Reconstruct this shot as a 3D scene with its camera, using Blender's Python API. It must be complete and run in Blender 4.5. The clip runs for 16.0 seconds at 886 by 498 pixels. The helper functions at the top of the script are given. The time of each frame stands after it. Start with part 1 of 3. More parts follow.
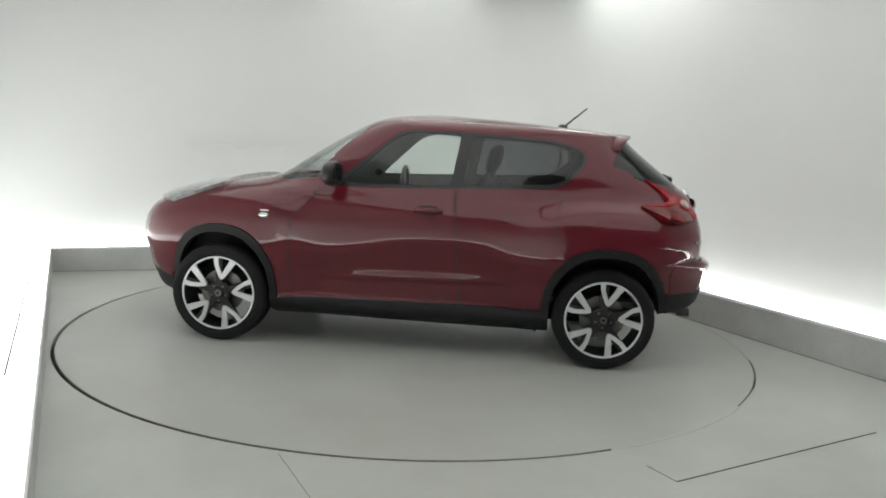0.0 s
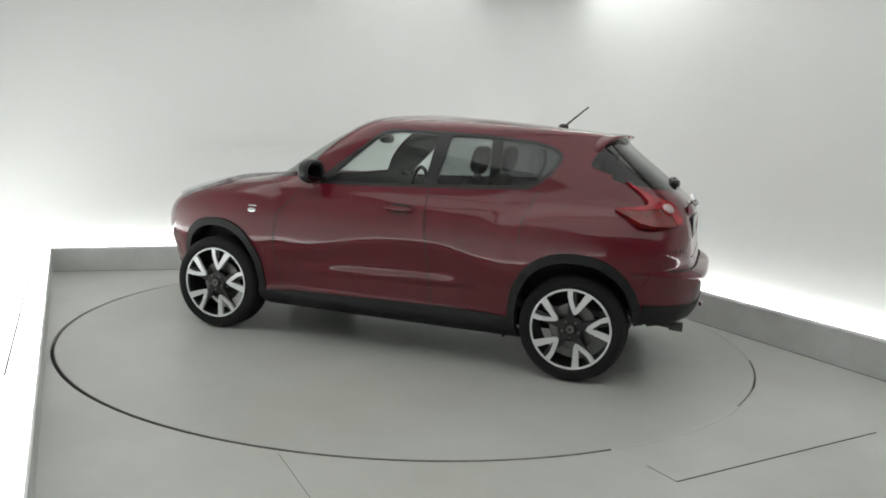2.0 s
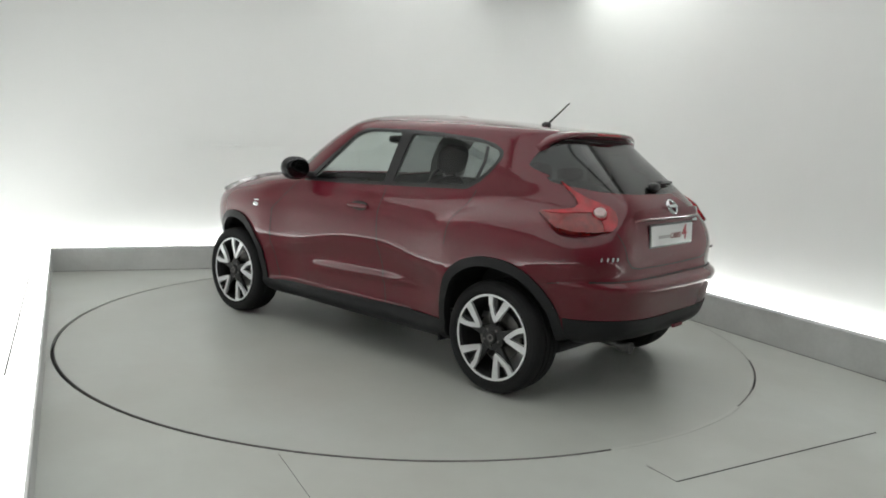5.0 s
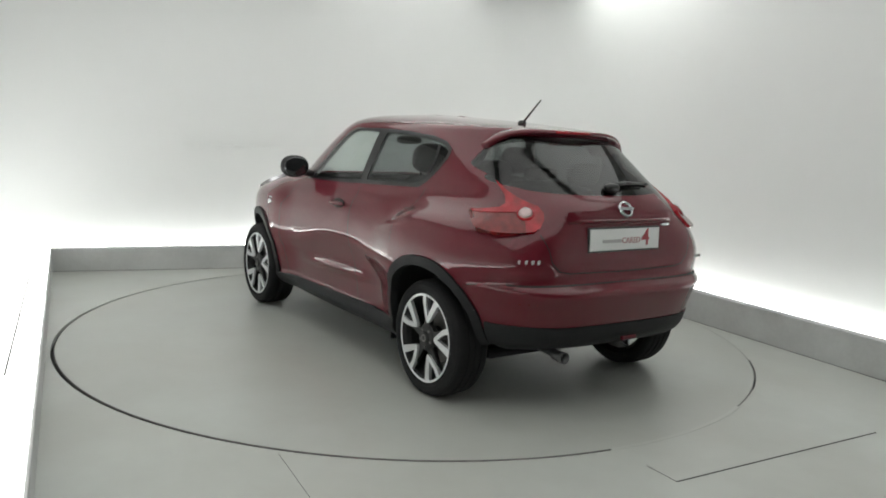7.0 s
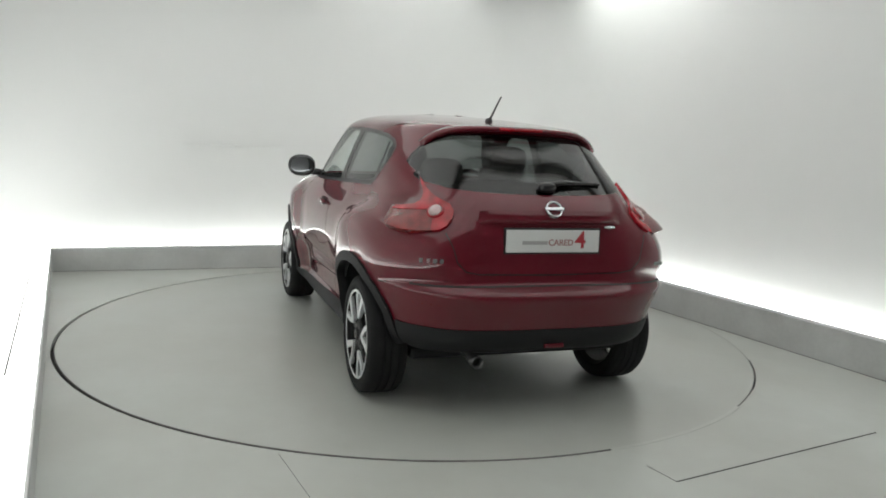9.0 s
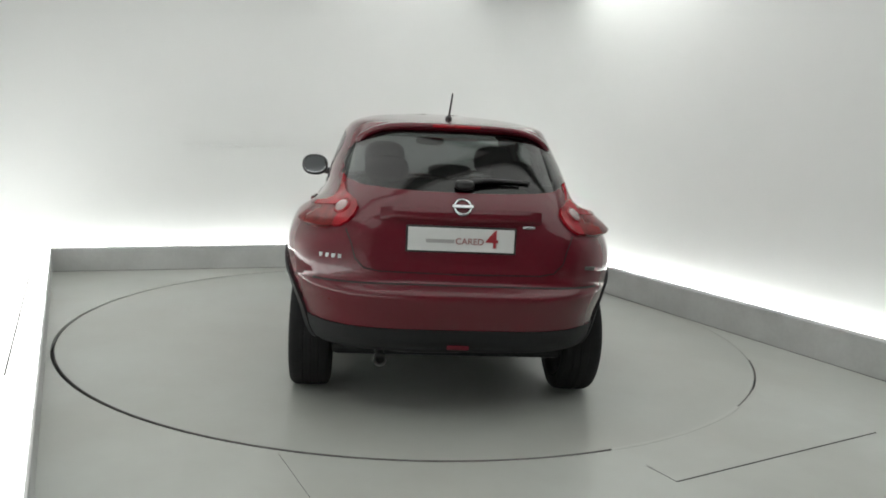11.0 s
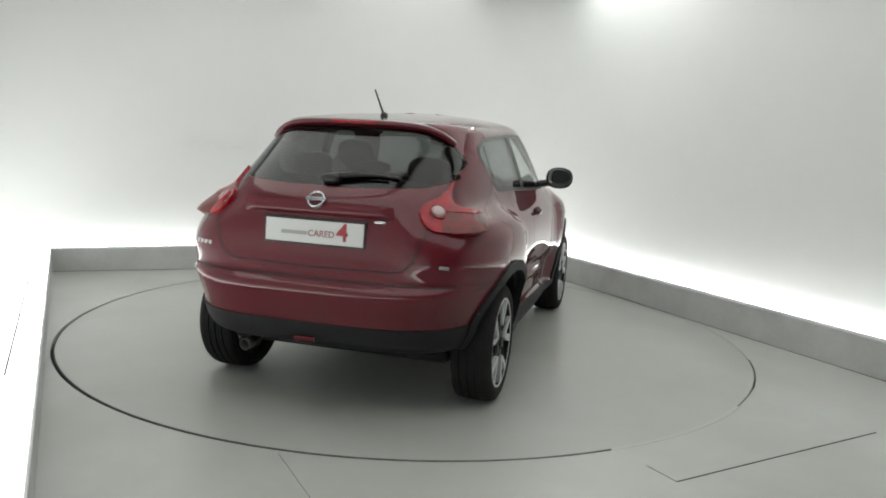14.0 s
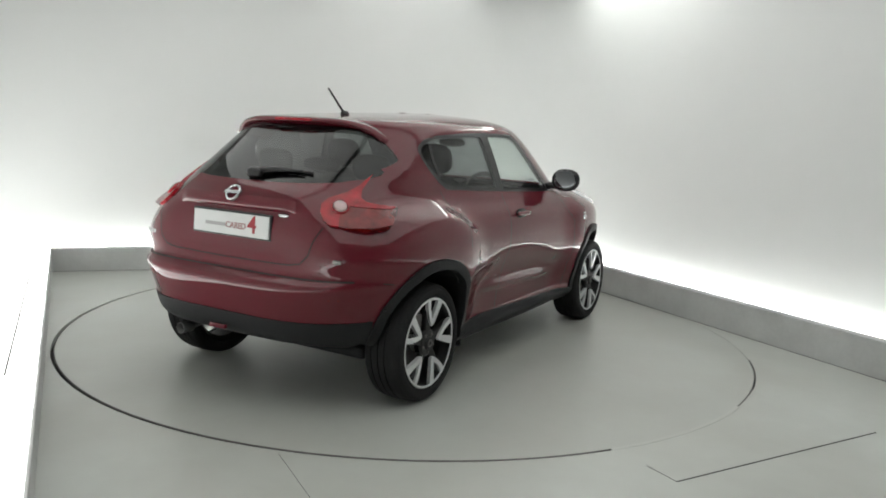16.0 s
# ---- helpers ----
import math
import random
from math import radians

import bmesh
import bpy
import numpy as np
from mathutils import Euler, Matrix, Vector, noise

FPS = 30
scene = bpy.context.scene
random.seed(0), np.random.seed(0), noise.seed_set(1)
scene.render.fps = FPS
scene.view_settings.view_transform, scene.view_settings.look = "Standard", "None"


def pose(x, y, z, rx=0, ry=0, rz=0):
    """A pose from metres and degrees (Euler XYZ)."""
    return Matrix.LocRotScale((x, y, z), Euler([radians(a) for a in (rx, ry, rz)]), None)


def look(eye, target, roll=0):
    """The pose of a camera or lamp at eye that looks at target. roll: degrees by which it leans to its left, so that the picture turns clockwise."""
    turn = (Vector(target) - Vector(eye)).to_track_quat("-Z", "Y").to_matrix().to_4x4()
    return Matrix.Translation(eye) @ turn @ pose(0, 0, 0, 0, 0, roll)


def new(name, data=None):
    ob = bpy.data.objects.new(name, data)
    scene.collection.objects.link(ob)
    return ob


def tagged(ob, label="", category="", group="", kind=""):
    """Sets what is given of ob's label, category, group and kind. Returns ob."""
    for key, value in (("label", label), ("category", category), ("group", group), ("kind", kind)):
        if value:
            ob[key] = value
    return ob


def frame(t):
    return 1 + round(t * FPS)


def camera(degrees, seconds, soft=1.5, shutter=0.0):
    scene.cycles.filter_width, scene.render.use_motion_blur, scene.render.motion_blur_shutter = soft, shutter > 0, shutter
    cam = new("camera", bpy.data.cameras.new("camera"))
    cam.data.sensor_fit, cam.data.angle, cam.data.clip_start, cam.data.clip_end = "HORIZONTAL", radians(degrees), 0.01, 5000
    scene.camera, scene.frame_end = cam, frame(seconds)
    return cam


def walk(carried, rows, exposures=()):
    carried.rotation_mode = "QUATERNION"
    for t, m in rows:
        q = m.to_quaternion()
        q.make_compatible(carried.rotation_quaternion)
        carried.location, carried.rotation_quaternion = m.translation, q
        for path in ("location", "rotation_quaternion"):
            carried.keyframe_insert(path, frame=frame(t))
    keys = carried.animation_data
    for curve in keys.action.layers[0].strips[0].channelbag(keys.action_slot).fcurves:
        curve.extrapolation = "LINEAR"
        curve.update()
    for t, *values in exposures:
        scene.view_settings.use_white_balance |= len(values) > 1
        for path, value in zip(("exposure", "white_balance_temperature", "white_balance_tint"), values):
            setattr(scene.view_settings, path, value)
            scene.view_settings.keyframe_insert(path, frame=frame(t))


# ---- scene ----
cam = camera(59.13, 16.0, soft=1.8)
EYE = (0.0, -5.723, 1.452)
_yaw, _pitch = radians(2.074), radians(8.452)
AIM = (EYE[0] + math.sin(_yaw) * math.cos(_pitch), EYE[1] + math.cos(_yaw) * math.cos(_pitch), EYE[2] - math.sin(_pitch))
walk(cam, [(0, look(EYE, AIM, 2.92)), (16, look(EYE, AIM, 2.92))], exposures=[(0, 0.0), (16, 0.0)])

# ---- light ----
TROUGH_GLOW, FILL_GLOW, COVE_GLOW = 17.5, 0.55, 2.6
world = bpy.data.worlds.new("world")
scene.world = world
world.use_nodes = True
world.node_tree.nodes["Background"].inputs[0].default_value = (0.8, 0.85, 0.82, 1)
world.node_tree.nodes["Background"].inputs[1].default_value = 0.05


# ---- materials ----
def material(name, colour, rough=0.5, metal=0.0, coat=0.0, var=0.0, scale=8.0, bump=0.0, bump_scale=80.0, glow=0.0, rough_var=0.0, stretch=(1, 1, 1)):
    m = bpy.data.materials.new(name)
    m.use_nodes = True
    nt = m.node_tree
    b = nt.nodes["Principled BSDF"]
    b.inputs["Base Color"].default_value = (*colour, 1)
    b.inputs["Roughness"].default_value = rough
    b.inputs["Metallic"].default_value = metal
    b.inputs["Coat Weight"].default_value = coat
    b.inputs["Coat Roughness"].default_value = 0.04
    if glow:
        b.inputs["Emission Color"].default_value = (*colour, 1)
        b.inputs["Emission Strength"].default_value = glow
    if var or rough_var or bump:
        tc = nt.nodes.new("ShaderNodeTexCoord")
        mp = nt.nodes.new("ShaderNodeMapping")
        mp.inputs["Scale"].default_value = stretch
        nt.links.new(tc.outputs["Object"], mp.inputs[0])
    if var:
        n1, n2 = nt.nodes.new("ShaderNodeTexNoise"), nt.nodes.new("ShaderNodeTexNoise")
        n1.inputs["Scale"].default_value, n2.inputs["Scale"].default_value = scale, scale * 11
        n1.inputs["Detail"].default_value, n2.inputs["Detail"].default_value = 4, 3
        add = nt.nodes.new("ShaderNodeMath")
        add.operation = "MULTIPLY_ADD"
        add.inputs[1].default_value = 0.35
        ramp = nt.nodes.new("ShaderNodeMapRange")
        ramp.inputs["From Min"].default_value, ramp.inputs["From Max"].default_value = 0.4, 0.95
        ramp.inputs["To Min"].default_value, ramp.inputs["To Max"].default_value = 1 - var, 1 + var
        mul = nt.nodes.new("ShaderNodeVectorMath")
        mul.operation = "SCALE"
        mul.inputs[0].default_value = colour
        for n in (n1, n2):
            nt.links.new(mp.outputs[0], n.inputs["Vector"])
        nt.links.new(n2.outputs[0], add.inputs[0])
        nt.links.new(n1.outputs[0], add.inputs[2])
        nt.links.new(add.outputs[0], ramp.inputs["Value"])
        nt.links.new(ramp.outputs[0], mul.inputs["Scale"])
        nt.links.new(mul.outputs[0], b.inputs["Base Color"])
        if rough_var:
            rr = nt.nodes.new("ShaderNodeMapRange")
            rr.inputs["From Min"].default_value, rr.inputs["From Max"].default_value = 0.35, 0.7
            rr.inputs["To Min"].default_value, rr.inputs["To Max"].default_value = rough - rough_var, rough + rough_var
            nt.links.new(n1.outputs[0], rr.inputs["Value"])
            nt.links.new(rr.outputs[0], b.inputs["Roughness"])
    if bump:
        nb = nt.nodes.new("ShaderNodeTexNoise")
        nb.inputs["Scale"].default_value = bump_scale
        bp = nt.nodes.new("ShaderNodeBump")
        bp.inputs["Strength"].default_value = bump
        bp.inputs["Distance"].default_value = 0.004
        nt.links.new(mp.outputs[0], nb.inputs["Vector"])
        nt.links.new(nb.outputs[0], bp.inputs["Height"])
        nt.links.new(bp.outputs[0], b.inputs["Normal"])
    return m


def glass_material(name, colour, gloss=0.02):
    """Thin tinted pane: clear film with a mirror coat on top."""
    m = bpy.data.materials.new(name)
    m.use_nodes = True
    nt = m.node_tree
    nt.nodes.remove(nt.nodes["Principled BSDF"])
    tr, gl, mix, lw, pw, ma = (nt.nodes.new(k) for k in ("ShaderNodeBsdfTransparent", "ShaderNodeBsdfGlossy", "ShaderNodeMixShader", "ShaderNodeLayerWeight", "ShaderNodeMath", "ShaderNodeMath"))
    tr.inputs[0].default_value = (*colour, 1)
    gl.inputs["Roughness"].default_value = gloss
    lw.inputs["Blend"].default_value = 0.5
    pw.operation, ma.operation = "POWER", "MULTIPLY_ADD"
    pw.inputs[1].default_value = 4.0
    ma.inputs[1].default_value, ma.inputs[2].default_value = 0.85, 0.055
    nt.links.new(lw.outputs["Facing"], pw.inputs[0])
    nt.links.new(pw.outputs[0], ma.inputs[0])
    nt.links.new(ma.outputs[0], mix.inputs[0])
    nt.links.new(tr.outputs[0], mix.inputs[1])
    nt.links.new(gl.outputs[0], mix.inputs[2])
    nt.links.new(mix.outputs[0], nt.nodes["Material Output"].inputs[0])
    return m


PAINT = material("red_paint", (0.103, 0.0040, 0.0122), 0.5, 0.0, 1.0, var=0.05, scale=300)
PAINT.node_tree.nodes["Principled BSDF"].inputs["Specular IOR Level"].default_value = 0.1
PAINT.node_tree.nodes["Principled BSDF"].inputs["Coat IOR"].default_value = 1.5
CLADDING = material("black_plastic", (0.012, 0.0125, 0.0135), 0.6, var=0.15, scale=20, bump=0.15, bump_scale=500)
GLOSS_BLACK = material("gloss_black", (0.010, 0.010, 0.011), 0.3, coat=0.15)
SEAM = material("seam_black", (0.01, 0.006, 0.006), 0.7)
RUBBER = material("tyre_rubber", (0.012, 0.012, 0.0125), 0.8, var=0.2, scale=14, bump=0.2, bump_scale=260)
for m in (RUBBER, CLADDING):
    m.node_tree.nodes["Principled BSDF"].inputs["Specular IOR Level"].default_value = 0.28
RIM_DARK = material("rim_black", (0.010, 0.010, 0.011), 0.5)
RIM_CUT = material("rim_machined", (0.66, 0.67, 0.68), 0.38, 0.4, var=0.05, scale=40)
STEEL = material("brake_steel", (0.17, 0.165, 0.16), 0.4, 0.9, var=0.25, scale=20)
LETTER = material("letter_chrome", (0.42, 0.42, 0.43), 0.3, 0.9, var=0.2, scale=60)
EXHAUST = material("exhaust_steel", (0.10, 0.10, 0.10), 0.35, 0.8, var=0.2, scale=40)
CHROME = material("chrome", (0.58, 0.59, 0.61), 0.16, 1.0)
LAMP_RED = material("lamp_red", (0.30, 0.001, 0.008), 0.25, 0.0, 0.3, var=0.45, scale=16)
LAMP_AMBER = material("lamp_orange_red", (0.15, 0.004, 0.004), 0.25, 0.0, 0.3, var=0.5, scale=22)
LAMP_CLEAR = material("lamp_clear", (0.42, 0.30, 0.30), 0.2, 0.3, 0.8, var=0.1, scale=70)
HEADLAMP = material("headlamp_lens", (0.40, 0.40, 0.41), 0.15, 0.4, 0.8, var=0.5, scale=25)
PLATE = material("plate_white", (0.62, 0.63, 0.62), 0.35, coat=0.3, var=0.03, scale=10)
INK_GREY = material("ink_grey", (0.36, 0.35, 0.35), 0.5)
INK_WORD = material("ink_dull_red", (0.30, 0.13, 0.13), 0.5)
INK_RED = material("ink_red", (0.32, 0.02, 0.03), 0.45)
LINING = material("cabin_lining", (0.19, 0.195, 0.19), 0.85, var=0.15, scale=30)
HEADLINER = material("headliner_grey", (0.45, 0.45, 0.43), 0.9, var=0.08, scale=60)
SEAT = material("seat_fabric", (0.022, 0.022, 0.025), 0.9, var=0.3, scale=90, bump=0.3, bump_scale=900)
MIRROR = material("mirror_glass", (0.13, 0.135, 0.14), 0.02, 1.0)
GLASS = glass_material("window_glass", (0.80, 0.85, 0.83))
PRIVACY = glass_material("privacy_glass", (0.27, 0.29, 0.29))
TAIL_GLASS = glass_material("tail_glass", (0.13, 0.14, 0.14))
STICKER = material("sticker_white", (0.7, 0.7, 0.7), 0.6)
WALL = material("white_wall_paint", (0.80, 0.81, 0.80), 0.75, var=0.012, scale=0.7, bump=0.03, bump_scale=60)
def worn_floor(name, colour, rough, seed):
    """Painted floor with broad brownish dirt and greyer blotches."""
    m = material(name, colour, rough, var=0.05, scale=1.1, rough_var=0.012)
    nt = m.node_tree
    b = nt.nodes["Principled BSDF"]
    base = b.inputs["Base Color"].links[0].from_socket
    tc = nt.nodes.new("ShaderNodeTexCoord")

    def mask(scale, lo, hi, strength):
        mp, n, r = nt.nodes.new("ShaderNodeMapping"), nt.nodes.new("ShaderNodeTexNoise"), nt.nodes.new("ShaderNodeMapRange")
        mp.inputs["Location"].default_value = (seed, seed * 1.7, 0)
        n.inputs["Scale"].default_value, n.inputs["Detail"].default_value, n.inputs["Roughness"].default_value = scale, 3, 0.5
        r.inputs["From Min"].default_value, r.inputs["From Max"].default_value, r.inputs["To Max"].default_value = lo, hi, strength
        nt.links.new(tc.outputs["Object"], mp.inputs[0])
        nt.links.new(mp.outputs[0], n.inputs["Vector"])
        nt.links.new(n.outputs[0], r.inputs["Value"])
        return r.outputs[0]

    for (col, sock) in (((0.37, 0.35, 0.30), mask(0.7, 0.30, 0.90, 0.55)), ((0.34, 0.34, 0.31), mask(2.5, 0.25, 1.0, 0.30))):
        mix = nt.nodes.new("ShaderNodeMix")
        mix.data_type = "RGBA"
        mix.inputs[7].default_value = (*col, 1)
        nt.links.new(sock, mix.inputs[0])
        nt.links.new(base, mix.inputs[6])
        base = mix.outputs[2]
    nt.links.new(base, b.inputs["Base Color"])
    return m


FLOOR = worn_floor("grey_floor_paint", (0.55, 0.575, 0.545), 0.32, 3.1)
# floor paint made darker, so the shade around the car is in the colour
DISC_SHADED = worn_floor("turntable_shaded_paint", (0.495, 0.518, 0.49), 0.315, 8.4)
KERB = material("grey_kerb_paint", (0.54, 0.55, 0.54), 0.6, var=0.11, scale=3.5, bump=0.05, bump_scale=60)
CEILING = material("unseen_grey_ceiling", (0.32, 0.33, 0.32), 0.9, var=0.03, scale=2)
UNSEEN_DARK = material("unseen_dark_grey_wall", (0.20, 0.20, 0.20), 0.9, var=0.1, scale=3)
CAP_LIT = material("lit_kerb_cap", (0.78, 0.79, 0.78), 0.5, var=0.03, scale=3)
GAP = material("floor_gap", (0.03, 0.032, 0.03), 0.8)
TUBE = material("strip_light", (0.99, 1.0, 0.98), glow=TROUGH_GLOW)
SHELF_GLOW = material("light_box", (0.99, 1.0, 0.98), glow=3.6)
FILL_PANEL = material("unseen_ceiling_light", (0.99, 1.0, 0.985), glow=FILL_GLOW)
COVE = material("cove_light", (0.99, 1.0, 0.985), glow=COVE_GLOW)


# ---- mesh helpers ----
def finish(name, bm, mat, parent=None, smooth=False):
    me = bpy.data.meshes.new(name)
    bmesh.ops.recalc_face_normals(bm, faces=bm.faces) if not smooth else None
    for f in bm.faces:
        f.smooth = smooth
    bm.to_mesh(me)
    bm.free()
    me.materials.append(mat)
    ob = new(name, me)
    if parent:
        ob.parent = parent
    return ob


def part(name, bm, mat, parent, label="", smooth=False):
    return tagged(finish(name, bm, mat, parent, smooth), label)


def add_prism(bm, pts, z0, z1):
    """Upright prism over a plan outline."""
    lo = [bm.verts.new((x, y, z0)) for x, y in pts]
    hi = [bm.verts.new((x, y, z1)) for x, y in pts]
    bm.faces.new(lo[::-1])
    bm.faces.new(hi)
    for i in range(len(pts)):
        j = (i + 1) % len(pts)
        bm.faces.new((lo[i], lo[j], hi[j], hi[i]))
    return bm


def prism(pts, z0, z1):
    return add_prism(bmesh.new(), pts, z0, z1)


def box(cx, cy, cz, sx, sy, sz, bevel=0.0, seg=2, m=None):
    bm = bmesh.new()
    bmesh.ops.create_cube(bm, size=1, matrix=Matrix.Translation((cx, cy, cz)) @ Matrix.Diagonal((sx, sy, sz, 1)))
    if bevel:
        bmesh.ops.bevel(bm, geom=bm.edges[:], offset=bevel, segments=seg, affect="EDGES", profile=0.5)
    if m:
        bm.transform(m)
    return bm


def lathe(profile, n=48, axis="y"):
    """Turns (radius, along) pairs round the y axis."""
    bm = bmesh.new()
    rings = []
    for r, a in profile:
        rings.append([bm.verts.new((r * math.cos(2 * math.pi * k / n), a, r * math.sin(2 * math.pi * k / n))) for k in range(n)])
    for p, q in zip(rings, rings[1:]):
        for k in range(n):
            bm.faces.new((p[k], p[(k + 1) % n], q[(k + 1) % n], q[k]))
    return bm


def tube(pts, r, n=10):
    bm = bmesh.new()
    pts = [Vector(p) for p in pts]
    rad = r if isinstance(r, (list, tuple)) else [r] * len(pts)
    rings = []
    for i, p in enumerate(pts):
        d = (pts[min(i + 1, len(pts) - 1)] - pts[max(i - 1, 0)]).normalized()
        s = d.cross(Vector((0, 0, 1)) if abs(d.z) < 0.9 else Vector((1, 0, 0))).normalized()
        u = s.cross(d)
        rings.append([bm.verts.new(p + rad[i] * (s * math.cos(2 * math.pi * k / n) + u * math.sin(2 * math.pi * k / n))) for k in range(n)])
    for a, b in zip(rings, rings[1:]):
        for k in range(n):
            bm.faces.new((a[k], a[(k + 1) % n], b[(k + 1) % n], b[k]))
    bm.faces.new(rings[0][::-1])
    bm.faces.new(rings[-1])
    return bm


def superball(cx, cy, cz, sx, sy, sz, n=3.0, seg=20):
    """A soft rounded block."""
    bm = bmesh.new()
    bmesh.ops.create_uvsphere(bm, u_segments=seg, v_segments=seg // 2 + 2, radius=1)
    for v in bm.verts:
        c = v.co
        k = (abs(c.x) ** n + abs(c.y) ** n + abs(c.z) ** n) ** (-1 / n)
        v.co = Vector((cx + c.x * k * sx, cy + c.y * k * sy, cz + c.z * k * sz))
    return bm


# ---- room ----
def V2(a):
    return Vector(a).to_2d()


# inner foot of the low kerb: left front, left back, right back, right front
PB, PC = V2((-3.345, 1.50)), V2((1.10, 3.19))
DL = V2((1.945, -4.39)).normalized()
DR = V2((1.93, -3.97)).normalized()
PA, PD = PB + DL * 9.6, PC + DR * 9.6
DB = (PC - PB).normalized()
NB = V2((-DB.y, DB.x))
NL = V2((DL.y, -DL.x))
NR = V2((-DR.y, DR.x))
KH, KT = 0.25, 0.10
# the kerb's height at those corners, a little lower on the left
KHS = (0.204, 0.204, 0.240, 0.246)


def meet(p, d, q, e):
    k = (q - p).cross(e) / d.cross(e)
    return p + d * k


def offset_corners(l, b, r):
    """Corners of the room pushed out by l, b and r from the left, back and right kerb feet."""
    p1 = meet(PB + NL * l, DL, PB + NB * b, DB)
    p2 = meet(PC + NR * r, DR, PB + NB * b, DB)
    return PA + NL * l, p1, p2, PD + NR * r


def strip(a, b, c, d):
    return [tuple(p) for p in (a, b, c, d)]


WALL_OFF = (0.62, 0.62, 0.62)
TOP = 3.30
k0 = offset_corners(0, 0, 0)
k1 = offset_corners(0.014, KT, KT)
w0 = offset_corners(*WALL_OFF)
w1 = offset_corners(*[w + 0.15 for w in WALL_OFF])
w0 = (w0[0] + DL * 0.8, w0[1], w0[2], w0[3] + DR * 0.8)
w1 = (w1[0] + DL * 0.8, w1[1], w1[2], w1[3] + DR * 0.8)

def sloped(pts, low, high):
    """Prism over a four-cornered strip whose heights differ at its two ends."""
    bm = bmesh.new()
    lo = [bm.verts.new((*p, low[e])) for p, e in zip(pts, (0, 1, 1, 0))]
    hi = [bm.verts.new((*p, high[e])) for p, e in zip(pts, (0, 1, 1, 0))]
    bm.faces.new(lo[::-1])
    bm.faces.new(hi)
    for i in range(4):
        bm.faces.new((lo[i], lo[(i + 1) % 4], hi[(i + 1) % 4], hi[i]))
    return bm


structure = lambda ob, label, cat: tagged(ob, label, cat, kind="structure")

for i, nm in enumerate(("kerb_left", "kerb_back", "kerb_right")):
    ob = finish(nm, sloped(strip(k0[i], k0[i + 1], k1[i + 1], k1[i]), (-0.1, -0.1), (KHS[i], KHS[i + 1])), KERB)
    structure(ob, "low grey painted kerb round the studio floor", "kerb")
    # cap on top of the kerb, whitened on the left as the light box's glare
    i0, i1 = offset_corners(0.004, 0.004, 0.004), k1
    structure(finish("trim_" + nm, sloped(strip(i0[i], i0[i + 1], i1[i + 1], i1[i]), (KHS[i], KHS[i + 1]), (KHS[i] + 0.006, KHS[i + 1] + 0.006)), CAP_LIT if i == 0 else KERB), "painted cap strip on top of the kerb", "trim")
for i, nm in enumerate(("wall_left", "wall_back", "wall_right")):
    structure(finish(nm, prism(strip(w0[i], w0[i + 1], w1[i + 1], w1[i]), -0.1, TOP), WALL), "smooth white painted studio wall lit from below", "wall")
# rounded corner between the back and right walls
ARC_R, cw = 0.7, w0[2]
arc = [(cw - DB * ARC_R) * (1 - t) ** 2 + cw * (2 * t * (1 - t)) + (cw + DR * ARC_R) * t ** 2 for t in [k / 28 for k in range(29)]]
structure(finish("wall_corner", prism([tuple(p) for p in arc] + [tuple(cw + (DB - DR) * 0.01)], 0.20, TOP), WALL), "rounded white wall corner", "wall")
# unseen kerb, trough and dark wall added behind the camera for the reflections
F0, F3 = k0[0], k0[3]
DF = (F3 - F0).normalized()
NF = V2((DF.y, -DF.x))
ext = lambda o0, o1: strip(F0 - DF * 0.9 + NF * o0, F3 + DF * 0.9 + NF * o0, F3 + DF * 0.9 + NF * o1, F0 - DF * 0.9 + NF * o1)
structure(finish("unseen_kerb_front", prism(ext(0, KT), -0.1, KH), KERB), "low grey painted kerb round the studio floor", "kerb")
structure(finish("unseen_trough_front", prism(ext(KT, 0.62), -0.1, -0.02), WALL), "white floor of the light trough", "floor")
structure(finish("unseen_wall_front", prism(ext(0.62, 0.77), -0.1, TOP), UNSEEN_DARK), "dark grey wall added out of view behind the camera", "wall")
def strip_light(outline, z, mat, label):
    top = new("strip_light")
    part("housing", prism(outline, z, z + 0.012), WALL, top)
    part("diffuser", prism(outline, z + 0.016, z + 0.05), mat, top, "glowing white diffuser")
    return tagged(top, label, "lamp", "strip lights in the trough")


# dark joint where kerb and floor meet
j0, j1 = offset_corners(-0.007, -0.005, -0.007), offset_corners(-0.0005, -0.0005, -0.0005)
for i, nm in ((1, "back"), (2, "right")):
    structure(finish("trim_joint_" + nm, prism(strip(j0[i], j0[i + 1], j1[i + 1], j1[i]), -0.01, 0.002), GAP), "thin dark joint at the foot of the kerb", "trim")
# light trough between kerb and wall, with a strip light on its floor
for i, nm in enumerate(("left", "back", "right")):
    structure(finish("trough_" + nm, prism(strip(k1[i], k1[i + 1], w0[i + 1], w0[i]), -0.1, -0.02), WALL), "white floor of the light trough", "floor")
    t0, t1 = offset_corners(0.555, 0.555, 0.555), offset_corners(0.595, 0.595, 0.595)
    zb = 0.155 if i == 0 else 0.08
    if i == 0:
        t0, t1 = offset_corners(0.017, 0.10, 0.42), offset_corners(0.60, 0.10, 0.42)
    strip_light(strip(t0[i], t0[i + 1], t1[i + 1], t1[i]), zb, TUBE if i else SHELF_GLOW, "long glowing white strip light in the trough" if i else "wide glowing white light box beside the kerb")
